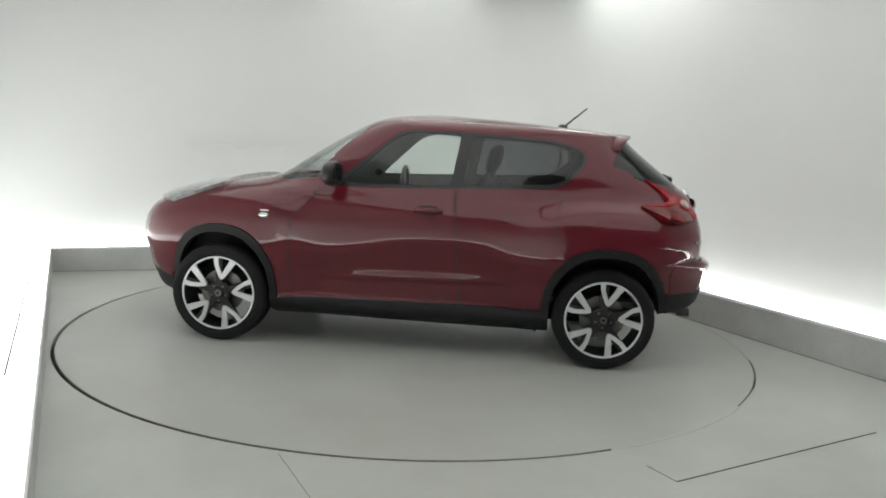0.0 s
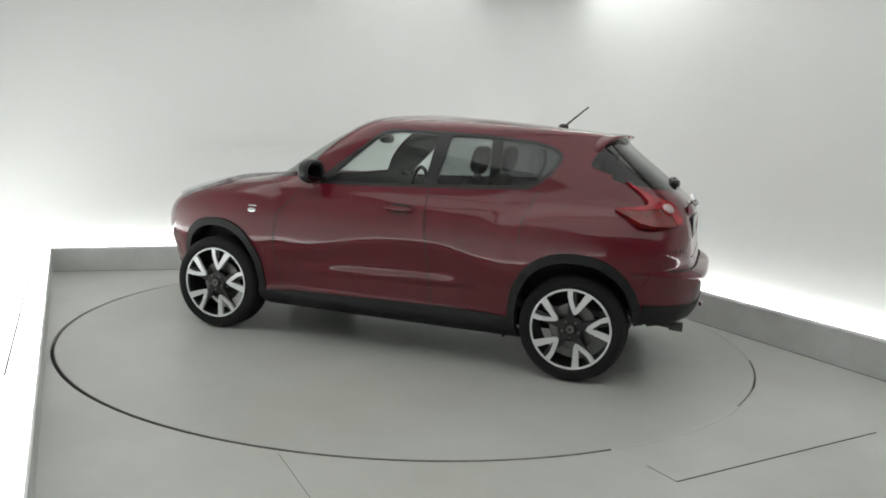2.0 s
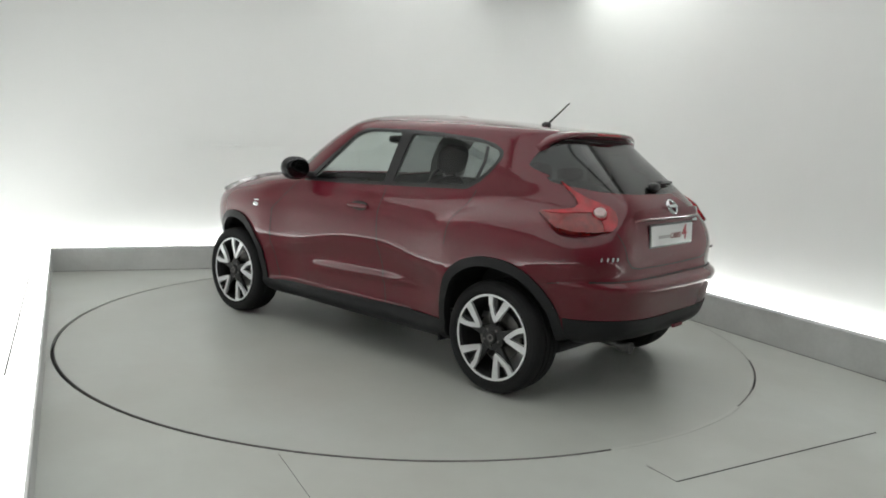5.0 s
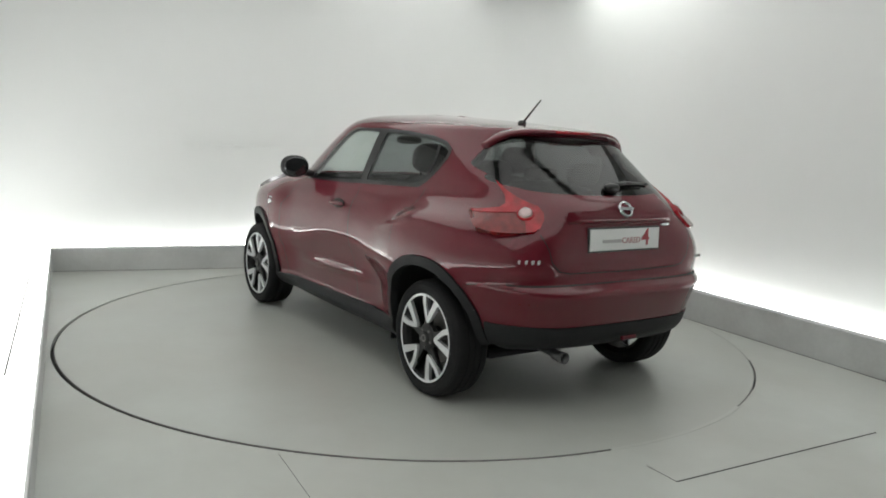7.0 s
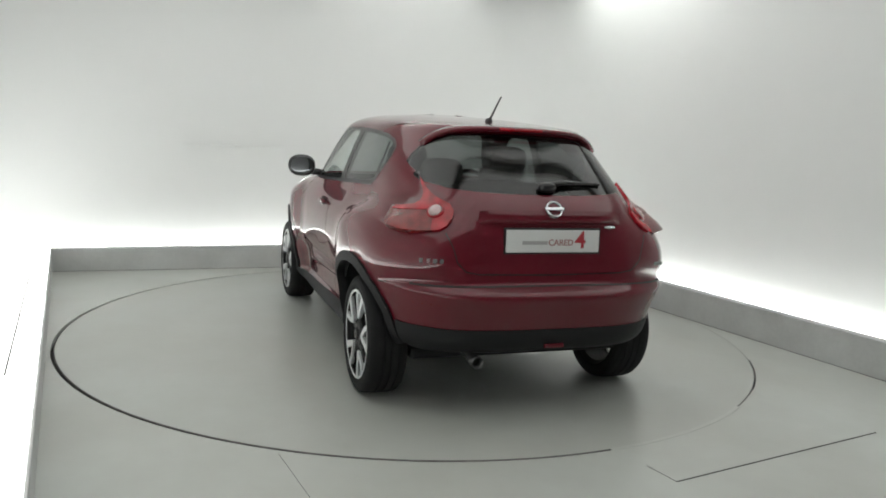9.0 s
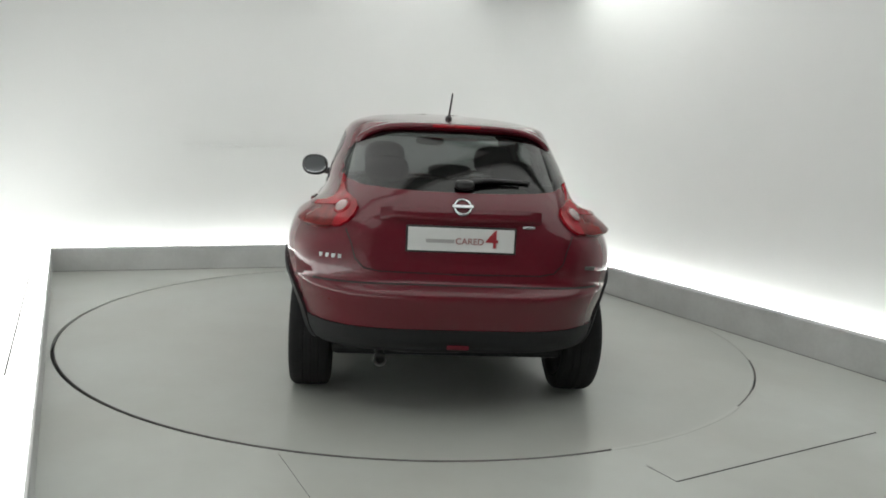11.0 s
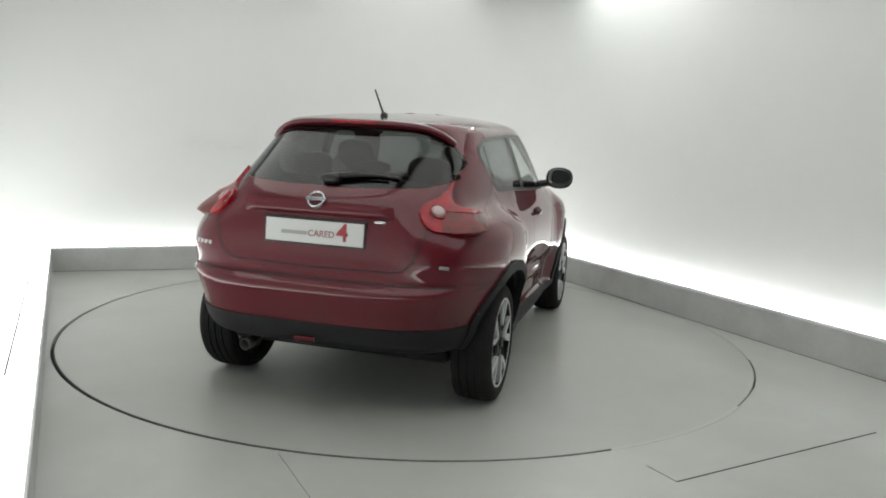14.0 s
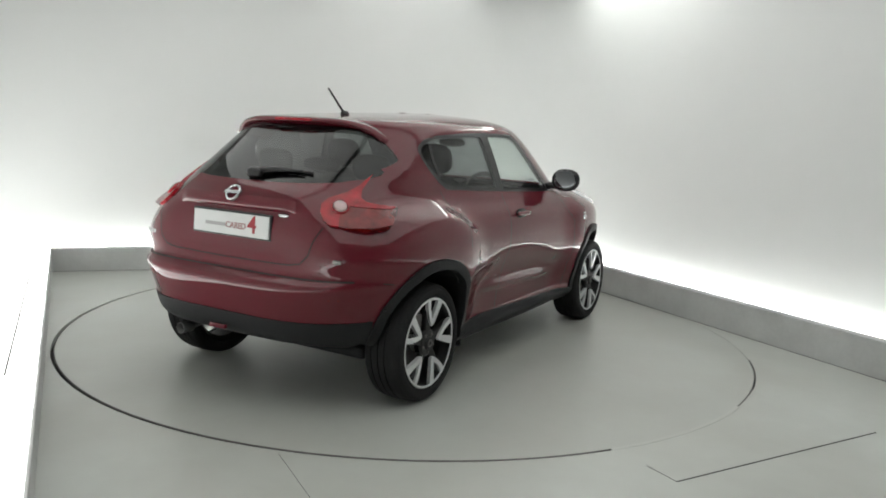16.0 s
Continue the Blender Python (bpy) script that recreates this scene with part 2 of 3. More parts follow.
# added ceiling, out of view; its grey keeps reflections in the glass dark
structure(finish("ceiling", prism([tuple(w1[0] + DL * 0.9), tuple(w1[1]), tuple(w1[2]), tuple(w1[3] + DR * 0.9)], TOP, TOP + 0.12), CEILING), "grey ceiling added out of view", "ceiling")

# floor with a round pit for the turntable
R_TABLE, R_PIT = 2.408, 2.421


def floor_mesh():
    bm = bmesh.new()
    n = 128
    outer = [k0[0], k0[1], k0[2], k0[3]]
    ring, far = [], []
    for k in range(n):
        a = 2 * math.pi * k / n
        d = V2((math.cos(a), math.sin(a)))
        best = 1e9
        for i in range(4):
            p, q = outer[i], outer[(i + 1) % 4]
            e = q - p
            den = d.cross(e)
            if abs(den) > 1e-9:
                s = p.cross(e) / den
                if s > 0:
                    best = min(best, s)
        far.append(bm.verts.new((*(d * best), 0)))
        ring.append(bm.verts.new((*(d * R_PIT + V2((-0.006, -0.004))), 0)))
    deep = [bm.verts.new((v.co.x, v.co.y, -0.04)) for v in ring]
    for k in range(n):
        j = (k + 1) % n
        bm.faces.new((ring[k], far[k], far[j], ring[j]))
        bm.faces.new((deep[k], ring[k], ring[j], deep[j]))
    # corners
    for i in range(4):
        c = outer[i]
        k = int((math.atan2(c.y, c.x) % (2 * math.pi)) / (2 * math.pi) * n)
        v = bm.verts.new((c.x, c.y, 0))
        bm.faces.new((far[k], v, far[(k + 1) % n]))
    bmesh.ops.recalc_face_normals(bm, faces=bm.faces)
    return bm


structure(finish("floor", floor_mesh(), FLOOR), "smooth grey painted studio floor with fine seams", "floor")
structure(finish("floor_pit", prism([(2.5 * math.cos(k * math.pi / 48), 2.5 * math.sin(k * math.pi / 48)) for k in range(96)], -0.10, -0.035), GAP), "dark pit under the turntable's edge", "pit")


def joint_fill(name, a0, a1, r0, r1):
    n = max(6, int((a1 - a0) / 2))
    at = lambda r, k: (r * math.cos(radians(a0 + (a1 - a0) * k / n)), r * math.sin(radians(a0 + (a1 - a0) * k / n)))
    bm = bmesh.new()
    for k in range(n):
        add_prism(bm, [at(r0, k), at(r0, k + 1), at(r1, k + 1), at(r1, k)], -0.02, 0.0012)
    bmesh.ops.remove_doubles(bm, verts=bm.verts[:], dist=1e-6)
    return structure(finish(name, bm, FLOOR), "grey filler painted over the turntable joint", "filler")


joint_fill("trim_joint_fill_1", -66, -39, R_TABLE - .007, R_PIT + .004)
joint_fill("trim_joint_fill_2", -39, -30, R_TABLE + .0045, R_PIT + .004)
joint_fill("trim_joint_fill_3", -13, 24, R_TABLE - .004, R_PIT + .004)


def seam(name, a, b, w):
    a, b = V2(a), V2(b)
    n = (b - a).normalized()
    n = V2((-n.y, n.x)) * w / 2
    return structure(finish(name, prism(strip(a - n, b - n, b + n, a + n), -0.01, 0.0015), GAP), "thin dark seam in the painted floor", "seam")


seam_on_box = finish("trim_light_box", prism(strip(V2((-3.045, .50)), V2((-1.92, -2.075)), V2((-1.928, -2.079)), V2((-3.053, .496))), 0.20, 0.2085), GAP)
structure(seam_on_box, "thin dark joint in the light box cover", "trim")
seam("floor_seam_1", (1.186, -2.537), (2.479, -1.848), 0.007)
seam("floor_seam_2", (1.10, -2.381), (1.186, -2.537), 0.0015)
seam("floor_seam_3", (-0.568, -2.39), (-0.37, -2.80), 0.0012)


def turntable():
    top = tagged(new("turntable"), "large round grey painted turntable flush with the floor", "turntable")
    for name, mat, prof in (("edge_ring", STEEL, ((R_TABLE, -0.035), (R_TABLE, -0.003), (R_TABLE - 0.003, -0.0005), (R_TABLE - 0.006, -0.0005))), ("top_plate", DISC_SHADED, ((R_TABLE - 0.004, -0.03), (R_TABLE - 0.004, -0.001), (R_TABLE - 0.006, 0.0)))):
        bm = bmesh.new()
        n = 160
        rings = []
        for r, z in prof:
            rings.append([bm.verts.new((r * math.cos(2 * math.pi * k / n), r * math.sin(2 * math.pi * k / n), z)) for k in range(n)])
        for p, q in zip(rings, rings[1:]):
            for k in range(n):
                bm.faces.new((p[k], p[(k + 1) % n], q[(k + 1) % n], q[k]))
        if name == "top_plate":
            bm.faces.new(rings[-1])
        part(name, bm, mat, top)
    return top


table = turntable()

# ceiling lights by the walls and added fill panels overhead, all out of view
def unseen_ceiling_light(name, c, d, length, width, mat, z=TOP):
    c, d = V2(c), V2(d)
    n = V2((-d.y, d.x))
    a, b = c - d * length / 2, c + d * length / 2
    top = new(name)
    top.location = (c.x, c.y, z)
    o = Vector((c.x, c.y, z))
    f = prism([tuple(p - c) for p in (a - n * (width / 2 + .03), b - n * (width / 2 + .03), b + n * (width / 2 + .03), a + n * (width / 2 + .03))], -0.05, -0.002)
    part("frame", f, WALL, top)
    g = prism([tuple(p - c) for p in (a - n * width / 2, b - n * width / 2, b + n * width / 2, a + n * width / 2)], -0.06, -0.045)
    part("diffuser", g, mat, top, "glowing white diffuser")
    return tagged(top, "long white ceiling light panel out of view, glowing evenly", "ceiling light", "ceiling lights")


mid = (PB + PC) / 2
unseen_ceiling_light("unseen_ceiling_light", mid + DB * 1.15 + NB * 0.36, DB, 1.7, 0.2, COVE)
unseen_ceiling_light("unseen_ceiling_light", PC + DR * 1.3 + NR * 0.36, DR, 1.9, 0.2, COVE)
# unseen fill panels added over the turntable to brighten car and floor
for v, length, width in ((0.55, 5.2, 3.5), (-3.10, 5.2, 3.5)):
    unseen_ceiling_light("unseen_ceiling_light", V2((0.1, 0)) + NB * v, DB, length, width, FILL_PANEL)



def wall_ledge():
    """Slim ledge on the back wall."""
    a, e = w0[1] + DB * 1.85, w0[1] + DB * 3.6
    z = LEDGE_Z
    return structure(finish("trim_ledge", prism(strip(a, e, e - NB * 0.035, a - NB * 0.035), z, z + 0.02), WALL), "slim white ledge on the back wall", "trim")


LEDGE_Z = 1.19
wall_ledge()


# ---- car ----
# all in the car's own space: x forward, y left, z up, origin between the axles on the ground
def curve_1d(pts):
    xs, ys = np.array([p[0] for p in pts], float), np.array([p[1] for p in pts], float)
    h = np.diff(xs)
    dl = np.diff(ys) / h
    m = np.zeros(len(xs))
    for i in range(1, len(xs) - 1):
        if dl[i - 1] * dl[i] > 0:
            w1, w2 = 2 * h[i] + h[i - 1], h[i] + 2 * h[i - 1]
            m[i] = (w1 + w2) / (w1 / dl[i - 1] + w2 / dl[i])
    m[0], m[-1] = dl[0], dl[-1]

    def f(x):
        x = min(max(x, xs[0]), xs[-1])
        i = min(max(int(np.searchsorted(xs, x)) - 1, 0), len(xs) - 2)
        t = (x - xs[i]) / h[i]
        return float((1 + 2 * t) * (1 - t) ** 2 * ys[i] + t * (1 - t) ** 2 * h[i] * m[i] + t * t * (3 - 2 * t) * ys[i + 1] + t * t * (t - 1) * h[i] * m[i + 1])
    return f


REAR = curve_1d([(.20, -1.30), (.28, -1.52), (.34, -1.74), (.38, -1.89), (.42, -1.935), (.48, -1.955), (.53, -1.966), (.60, -1.982), (.64, -1.992), (.665, -1.996), (.685, -1.985), (.70, -1.945), (.72, -1.918), (.76, -1.91), (.90, -1.905), (1.0, -1.887), (1.08, -1.85), (1.12, -1.815), (1.17, -1.752), (1.30, -1.586), (1.42, -1.436), (1.47, -1.385), (1.495, -1.36), (1.512, -1.2), (1.527, -1.0), (1.545, -.75), (1.558, -.5), (1.567, -.3), (1.575, -.15)])
FRONT = curve_1d([(.20, 1.80), (.26, 1.93), (.36, 1.98), (.44, 2.01), (.54, 2.03), (.62, 2.045), (.75, 2.015), (.85, 1.94), (.93, 1.81), (1.0, 1.60), (1.04, 1.42), (1.075, 1.15), (1.10, 1.04), (1.217, .846), (1.377, .592), (1.468, .425), (1.51, .34), (1.54, .25), (1.555, .16), (1.566, .07), (1.575, 0.0)])
WIDE = curve_1d([(.20, .66), (.24, .76), (.30, .815), (.36, .82), (.45, .825), (.53, .828), (.60, .838), (.66, .846), (.70, .847), (.76, .845), (.86, .840), (.92, .830), (.97, .812), (1.01, .788), (1.05, .763), (1.09, .744), (1.13, .728), (1.25, .690), (1.38, .643), (1.44, .617), (1.475, .597), (1.50, .568), (1.52, .525), (1.54, .45), (1.555, .35), (1.566, .22), (1.575, .08)])
XC = -0.2


def bump_at(v, c, s):
    return math.exp(-((v - c) / s) ** 2)


def smooth(a, b, v):
    t = min(max((v - a) / (b - a), 0), 1)
    return t * t * (3 - 2 * t)


def half_width(x, z):
    w = WIDE(z)
    # rear haunch: a shoulder that climbs from the rear door to the tail lamp
    top = .95 + .15 * smooth(-.66, -1.15, x)
    foot = 1 - .35 * smooth(.50, .28, z)
    w -= .020 * bump_at(z, 1.10, .085) * smooth(-.55, -.95, x) * smooth(-1.62, -1.40, x)
    w += .062 * smooth(-.56, -1.02, x) * (1 - .40 * smooth(-1.42, -1.80, x)) * smooth(top + .01, top - .115, z) * (foot + .12 * bump_at(z, .60, .13))
    # front wing, swelling out of the door
    top = .96 + .095 * smooth(.60, 1.0, x)
    w += .014 * smooth(-.5, .1, x) * smooth(.95, 1.05, z)
    w += .062 * smooth(.62, .94, x) * smooth(top + .02, top - .13, z) * foot
    # waist pressed in below the windows
    w -= .008 * bump_at(z, 1.05, .05) * smooth(-.95, -.70, x) * smooth(.75, .50, x)
    # door: scooped below a wavy crease
    door = 1 / (1 + math.exp(-(x + .84) / .10)) / (1 + math.exp((x - .80) / .07))
    crease = .655 + .075 * math.tanh((.35 - x) / .25) - .05 * math.tanh((-.55 - x) / .15) - .04
    w -= .052 * door * (1 - math.exp(-.012 * math.log1p(math.exp((crease - z) / .012)) / .075)) / (1 + math.exp(-(z - .325) / .008))
    # pressed ridge low on the doors
    swage = .492 - .03 * x
    ridge = smooth(swage + .075, swage + .006, z) * smooth(swage - .022, swage, z)
    w += .013 * ridge * smooth(-.66, -.48, x) * smooth(.62, .30, x)
    return w


def recess(y, z):
    """The plate's hollow in the tailgate."""
    s = lambda v, w: 1 / (1 + math.exp(-v / w))
    return .017 * s(.42 - abs(y), .045) * s(z - .79, .018) * s(1.03 - z, .008)


REAR_N = curve_1d([(.2, 3.8), (.66, 4.3), (.72, 5.2), (.82, 5.8), (.95, 5.0), (1.06, 4.3), (1.17, 4.2), (1.30, 4.1), (1.45, 4.1), (1.58, 4.1)])


def rear_n(z):
    return REAR_N(z)


FRONT_N = curve_1d([(.2, 2.9), (.5, 3.0), (.75, 3.4), (.95, 3.9), (1.1, 4.0), (1.6, 4.0)])


def front_n(z):
    return FRONT_N(z)


def plan_point(k, z, front):
    """Point of the outline at height z; k runs 0 (end, middle) to 1 (side, middle)."""
    a = k * math.pi / 2
    n = front_n(z) if front else rear_n(z)
    c, s = math.cos(a), math.sin(a)
    r = (c ** n + s ** n) ** (-1 / n)
    x = XC + ((FRONT(z) if front else REAR(z)) - XC) * c * r
    y = half_width(x, z) * s * r
    return Vector((x if front else x + recess(y, z), y, z))


def side_y(x, z):
    e, n = (FRONT(z), front_n(z)) if x > XC else (REAR(z), rear_n(z))
    k = min(abs((x - XC) / (e - XC)), 1)
    return half_width(x, z) * (1 - k ** n) ** (1 / n)


def rear_x(y, z):
    lo, hi = REAR(z), -1.0
    for _ in range(30):
        m = (lo + hi) / 2
        if side_y(m, z) < abs(y):
            lo = m
        else:
            hi = m
    return (lo + hi) / 2


ZS = [.20, .22, .24, .27, .30, .33, .345, .36, .38, .40, .42, .44, .46, .475, .49, .505, .52, .54, .555, .57, .585, .60, .615, .63, .645, .66, .675, .69, .705, .72, .74, .765, .78, .79, .80, .815, .83, .86, .89, .92, .95, .98, 1.0, 1.015, 1.025, 1.035, 1.05, 1.065, 1.09, 1.12, 1.16, 1.20, 1.24, 1.28, 1.32, 1.36, 1.40, 1.43, 1.455, 1.475, 1.49, 1.505, 1.52, 1.53, 1.54, 1.548, 1.556, 1.562, 1.568, 1.575]
NC = 44


def half_shell():
    bm = bmesh.new()
    rows = []
    for z in ZS:
        row = [bm.verts.new(plan_point(k / NC, z, False)) for k in sorted({*range(NC), *[j + .5 for j in range(NC // 2)]})]
        row += [bm.verts.new(plan_point(k / NC, z, True)) for k in range(NC, -1, -1)]
        row[0].co.y = row[-1].co.y = 0
        rows.append(row)
    for a, b in zip(rows, rows[1:]):
        for k in range(len(a) - 1):
            bm.faces.new((a[k + 1], a[k], b[k], b[k + 1]))
    bm.faces.new(rows[-1][::-1])
    bmesh.ops.recalc_face_normals(bm, faces=bm.faces)
    return bm


def inside(p, poly):
    r = False
    for i in range(len(poly)):
        (x0, y0), (x1, y1) = poly[i - 1], poly[i]
        if (y0 > p[1]) != (y1 > p[1]) and p[0] < (x1 - x0) * (p[1] - y0) / (y1 - y0) + x0:
            r = not r
    return r


def cut(bm, poly, ua, ub, index, keep=lambda c: True, only=None):
    """Cuts the outline poly, in the plane of ua and ub, through the shell and gives its faces that material index."""
    ua, ub = Vector(ua), Vector(ub)
    across = ua.cross(ub)
    lo = (min(p[0] for p in poly) - .05, min(p[1] for p in poly) - .05)
    hi = (max(p[0] for p in poly) + .05, max(p[1] for p in poly) + .05)

    def near(f):
        if not keep(f.calc_center_median()):
            return False
        a, b = [v.co.dot(ua) for v in f.verts], [v.co.dot(ub) for v in f.verts]
        return max(a) > lo[0] and min(a) < hi[0] and max(b) > lo[1] and min(b) < hi[1]
    for i in range(len(poly)):
        (a0, b0), (a1, b1) = poly[i - 1], poly[i]
        d = ua * (a1 - a0) + ub * (b1 - b0)
        if d.length < 1e-6:
            continue
        # only the faces by this edge
        def by(f):
            if not near(f):
                return False
            c = f.calc_center_median()
            k = ((c.dot(ua) - a0) * (a1 - a0) + (c.dot(ub) - b0) * (b1 - b0)) / d.length_squared
            return -.12 / d.length - .2 < k < 1.2 + .12 / d.length
        fs = [f for f in bm.faces if by(f)]
        es = {e for f in fs for e in f.edges}
        vs = {v for f in fs for v in f.verts}
        bmesh.ops.bisect_plane(bm, geom=fs + list(es) + list(vs), dist=1e-5, plane_co=ua * a0 + ub * b0, plane_no=d.cross(across).normalized())
    for f in bm.faces:
        c = f.calc_center_median()
        if keep(c) and (only is None or f.material_index in only) and inside((c.dot(ua), c.dot(ub)), poly):
            f.material_index = index


def arch(cx, cz, a, h, n=26):
    """Outline of a wheel opening: a squarish arch on straight legs."""
    top = []
    for k in range(n + 1):
        t = math.pi * k / n
        c, q = math.cos(t), abs(math.sin(t))
        r = (abs(c) ** 2.35 + q ** 2.35) ** (-1 / 2.35)
        top.append((cx + a * c * r, cz + h * q * r))
    return [(cx + a * .985, .17)] + top + [(cx - a * .985, .17)]


def rounded(poly, r=.03, n=3):
    """The outline with its corners rounded."""
    out = []
    for i in range(len(poly)):
        p, a, b = Vector(poly[i]), Vector(poly[i - 1]), Vector(poly[(i + 1) % len(poly)])
        da, db = (a - p), (b - p)
        q = min(r, da.length * .45, db.length * .45)
        p0, p1 = p + da.normalized() * q, p + db.normalized() * q
        for k in range(n + 1):
            t = k / n
            out.append(tuple((1 - t) ** 2 * p0 + 2 * t * (1 - t) * p + t * t * p1))
    return out


X, Y, Z = (1, 0, 0), (0, 1, 0), (0, 0, 1)
DG = Vector((.6, .8, 0))
WIN_F = [(.47, 1.095), (.36, 1.20), (.27, 1.285), (.15, 1.395), (.08, 1.43), (0, 1.445), (-.15, 1.447), (-.285, 1.442), (-.24, 1.12), (.1, 1.105)]
WIN_R = [(-.375, 1.437), (-.6, 1.434), (-.85, 1.418), (-.96, 1.405), (-1.05, 1.375), (-1.085, 1.345), (-1.07, 1.29), (-1.02, 1.23), (-.95, 1.18), (-.88, 1.155), (-.6, 1.14), (-.315, 1.125)]
SURROUND = [(.57, 1.072), (.37, 1.235), (.26, 1.325), (.14, 1.425), (.05, 1.46), (-.3, 1.462), (-.62, 1.452), (-.9, 1.432), (-1.03, 1.405), (-1.10, 1.365), (-1.105, 1.32), (-1.06, 1.24), (-.99, 1.175), (-.91, 1.13), (-.6, 1.115), (-.2, 1.098), (.2, 1.082)]
DOOR_F = [(.60, 1.072), (.37, 1.235), (.26, 1.325), (.14, 1.425), (.05, 1.46), (-.32, 1.462), (-.27, 1.10), (-.30, .80), (-.335, .335), (.76, .335), (.80, .60), (.78, .85)]
DOOR_R = [(-.32, 1.462), (-.62, 1.452), (-.9, 1.432), (-1.03, 1.405), (-1.10, 1.365), (-1.105, 1.32), (-1.06, 1.24), (-.985, 1.13), (-.93, .98), (-.92, .80), (-.86, .66), (-.78, .50), (-.74, .335), (-.335, .335), (-.30, .80), (-.27, 1.10)]
T_GLASS = [(-.1, 1.462), (.10, 1.462), (.30, 1.458), (.40, 1.448), (.46, 1.42), (.50, 1.37), (.55, 1.29), (.605, 1.232), (.605, 1.215), (.585, 1.198), (.50, 1.180), (.38, 1.167), (.2, 1.160), (-.1, 1.158)]
W_GLASS = [(-.1, 1.505), (.46, 1.49), (.535, 1.43), (.64, 1.22), (.69, 1.12), (.64, 1.095), (-.1, 1.10)]
LAMP = [(-.62, .975), (-.652, .995), (-.67, 1.03), (-.668, 1.068), (-.64, 1.095), (-.59, 1.112), (-.54, 1.130), (-.49, 1.160), (-.425, 1.212), (-.475, 1.138), (-.485, 1.10), (-.465, 1.082), (-.41, 1.071), (-.32, 1.056), (-.29, 1.045), (-.318, 1.008), (-.345, .982), (-.43, .970), (-.53, .967)]
SIDE_GLASS = [(-1.37, 1.456), (-1.31, 1.40), (-1.285, 1.34), (-1.275, 1.295), (-1.32, 1.275), (-1.46, 1.232), (-1.64, 1.178), (-1.80, 1.160), (-1.95, 1.160), (-1.95, 1.456)]
LAMP_LOW = [(-.585, .94), (-.575, 1.05), (-.54, 1.062), (-.40, 1.052), (-.25, 1.045), (-.25, .94)]


def cut_shell():
    bm = half_shell()
    side = lambda c: abs(c.x) < 1.75
    cut(bm, DOOR_F, X, Z, 1, side)
    cut(bm, DOOR_R, X, Z, 2, side)
    cut(bm, rounded(SURROUND, .02), X, Z, 3, side)
    cut(bm, rounded(WIN_F, .025), X, Z, 4, side)
    cut(bm, rounded(WIN_R, .025), X, Z, 5, side)
    cut(bm, [(-.1, 1.135), (.56, 1.145), (.56, 1.10), (.565, .968), (.535, .90), (.515, .83), (.47, .785), (.40, .772), (-.1, .766)], Y, Z, 16, lambda c: c.x < -1.5 and c.y < .70)
    cut(bm, [(-2.3, .25), (-2.3, .708), (-1.80, .708), (-1.70, .70), (-1.66, .62), (-1.69, .48), (-1.69, .25)], X, Z, 13, lambda c: c.x < -1.55, {0})
    cut(bm, T_GLASS, Y, Z, 6, lambda c: c.x < -1.2)
    cut(bm, rounded(SIDE_GLASS, .015), X, Z, 6, lambda c: c.x < -1.2)
    cut(bm, W_GLASS, Y, Z, 7, lambda c: c.x > .1 and c.y < .74, {0})
    cut(bm, [(-2.3, .18), (-2.3, .505), (-1.95, .50), (-1.66, .50), (-1.66, .18)], X, Z, 14, lambda c: c.x < -1.6)
    cut(bm, [(2.3, .18), (2.3, .44), (1.95, .42), (1.66, .36), (1.60, .18)], X, Z, 17, lambda c: c.x > 1.5)
    cut(bm, [(-.92, .15), (-.92, .352), (.90, .318), (.90, .15)], X, Z, 8, side)
    cut(bm, [(1.80, .90), (1.70, .985), (1.52, 1.035), (1.36, 1.055), (1.30, 1.035), (1.45, .975), (1.65, .90)], X, Z, 15, lambda c: c.x > 1.1)
    cut(bm, LAMP, DG, Z, 11, lambda c: c.x < -1.35 and c.y > .35)
    cut(bm, LAMP_LOW, DG, Z, 12, lambda c: c.x < -1.35 and c.y > .35, {11})
    for x, i in ((1.265, 9), (-1.265, 10)):
        cut(bm, arch(x, .325, .398 if x < 0 else .388, .462), X, Z, i, side)
        cut(bm, arch(x, .325, .350 if x < 0 else .342, .408), X, Z, 99, side)
        q = math.copysign(1, x)
        low, high = (.365, .385) if x < 0 else (.39, .40)
        cut(bm, [(x + q * .30, .15), (x + q * .30, low), (x + q * .42, high), (x + q * .42, .15)], X, Z, 99, side)
    return bm


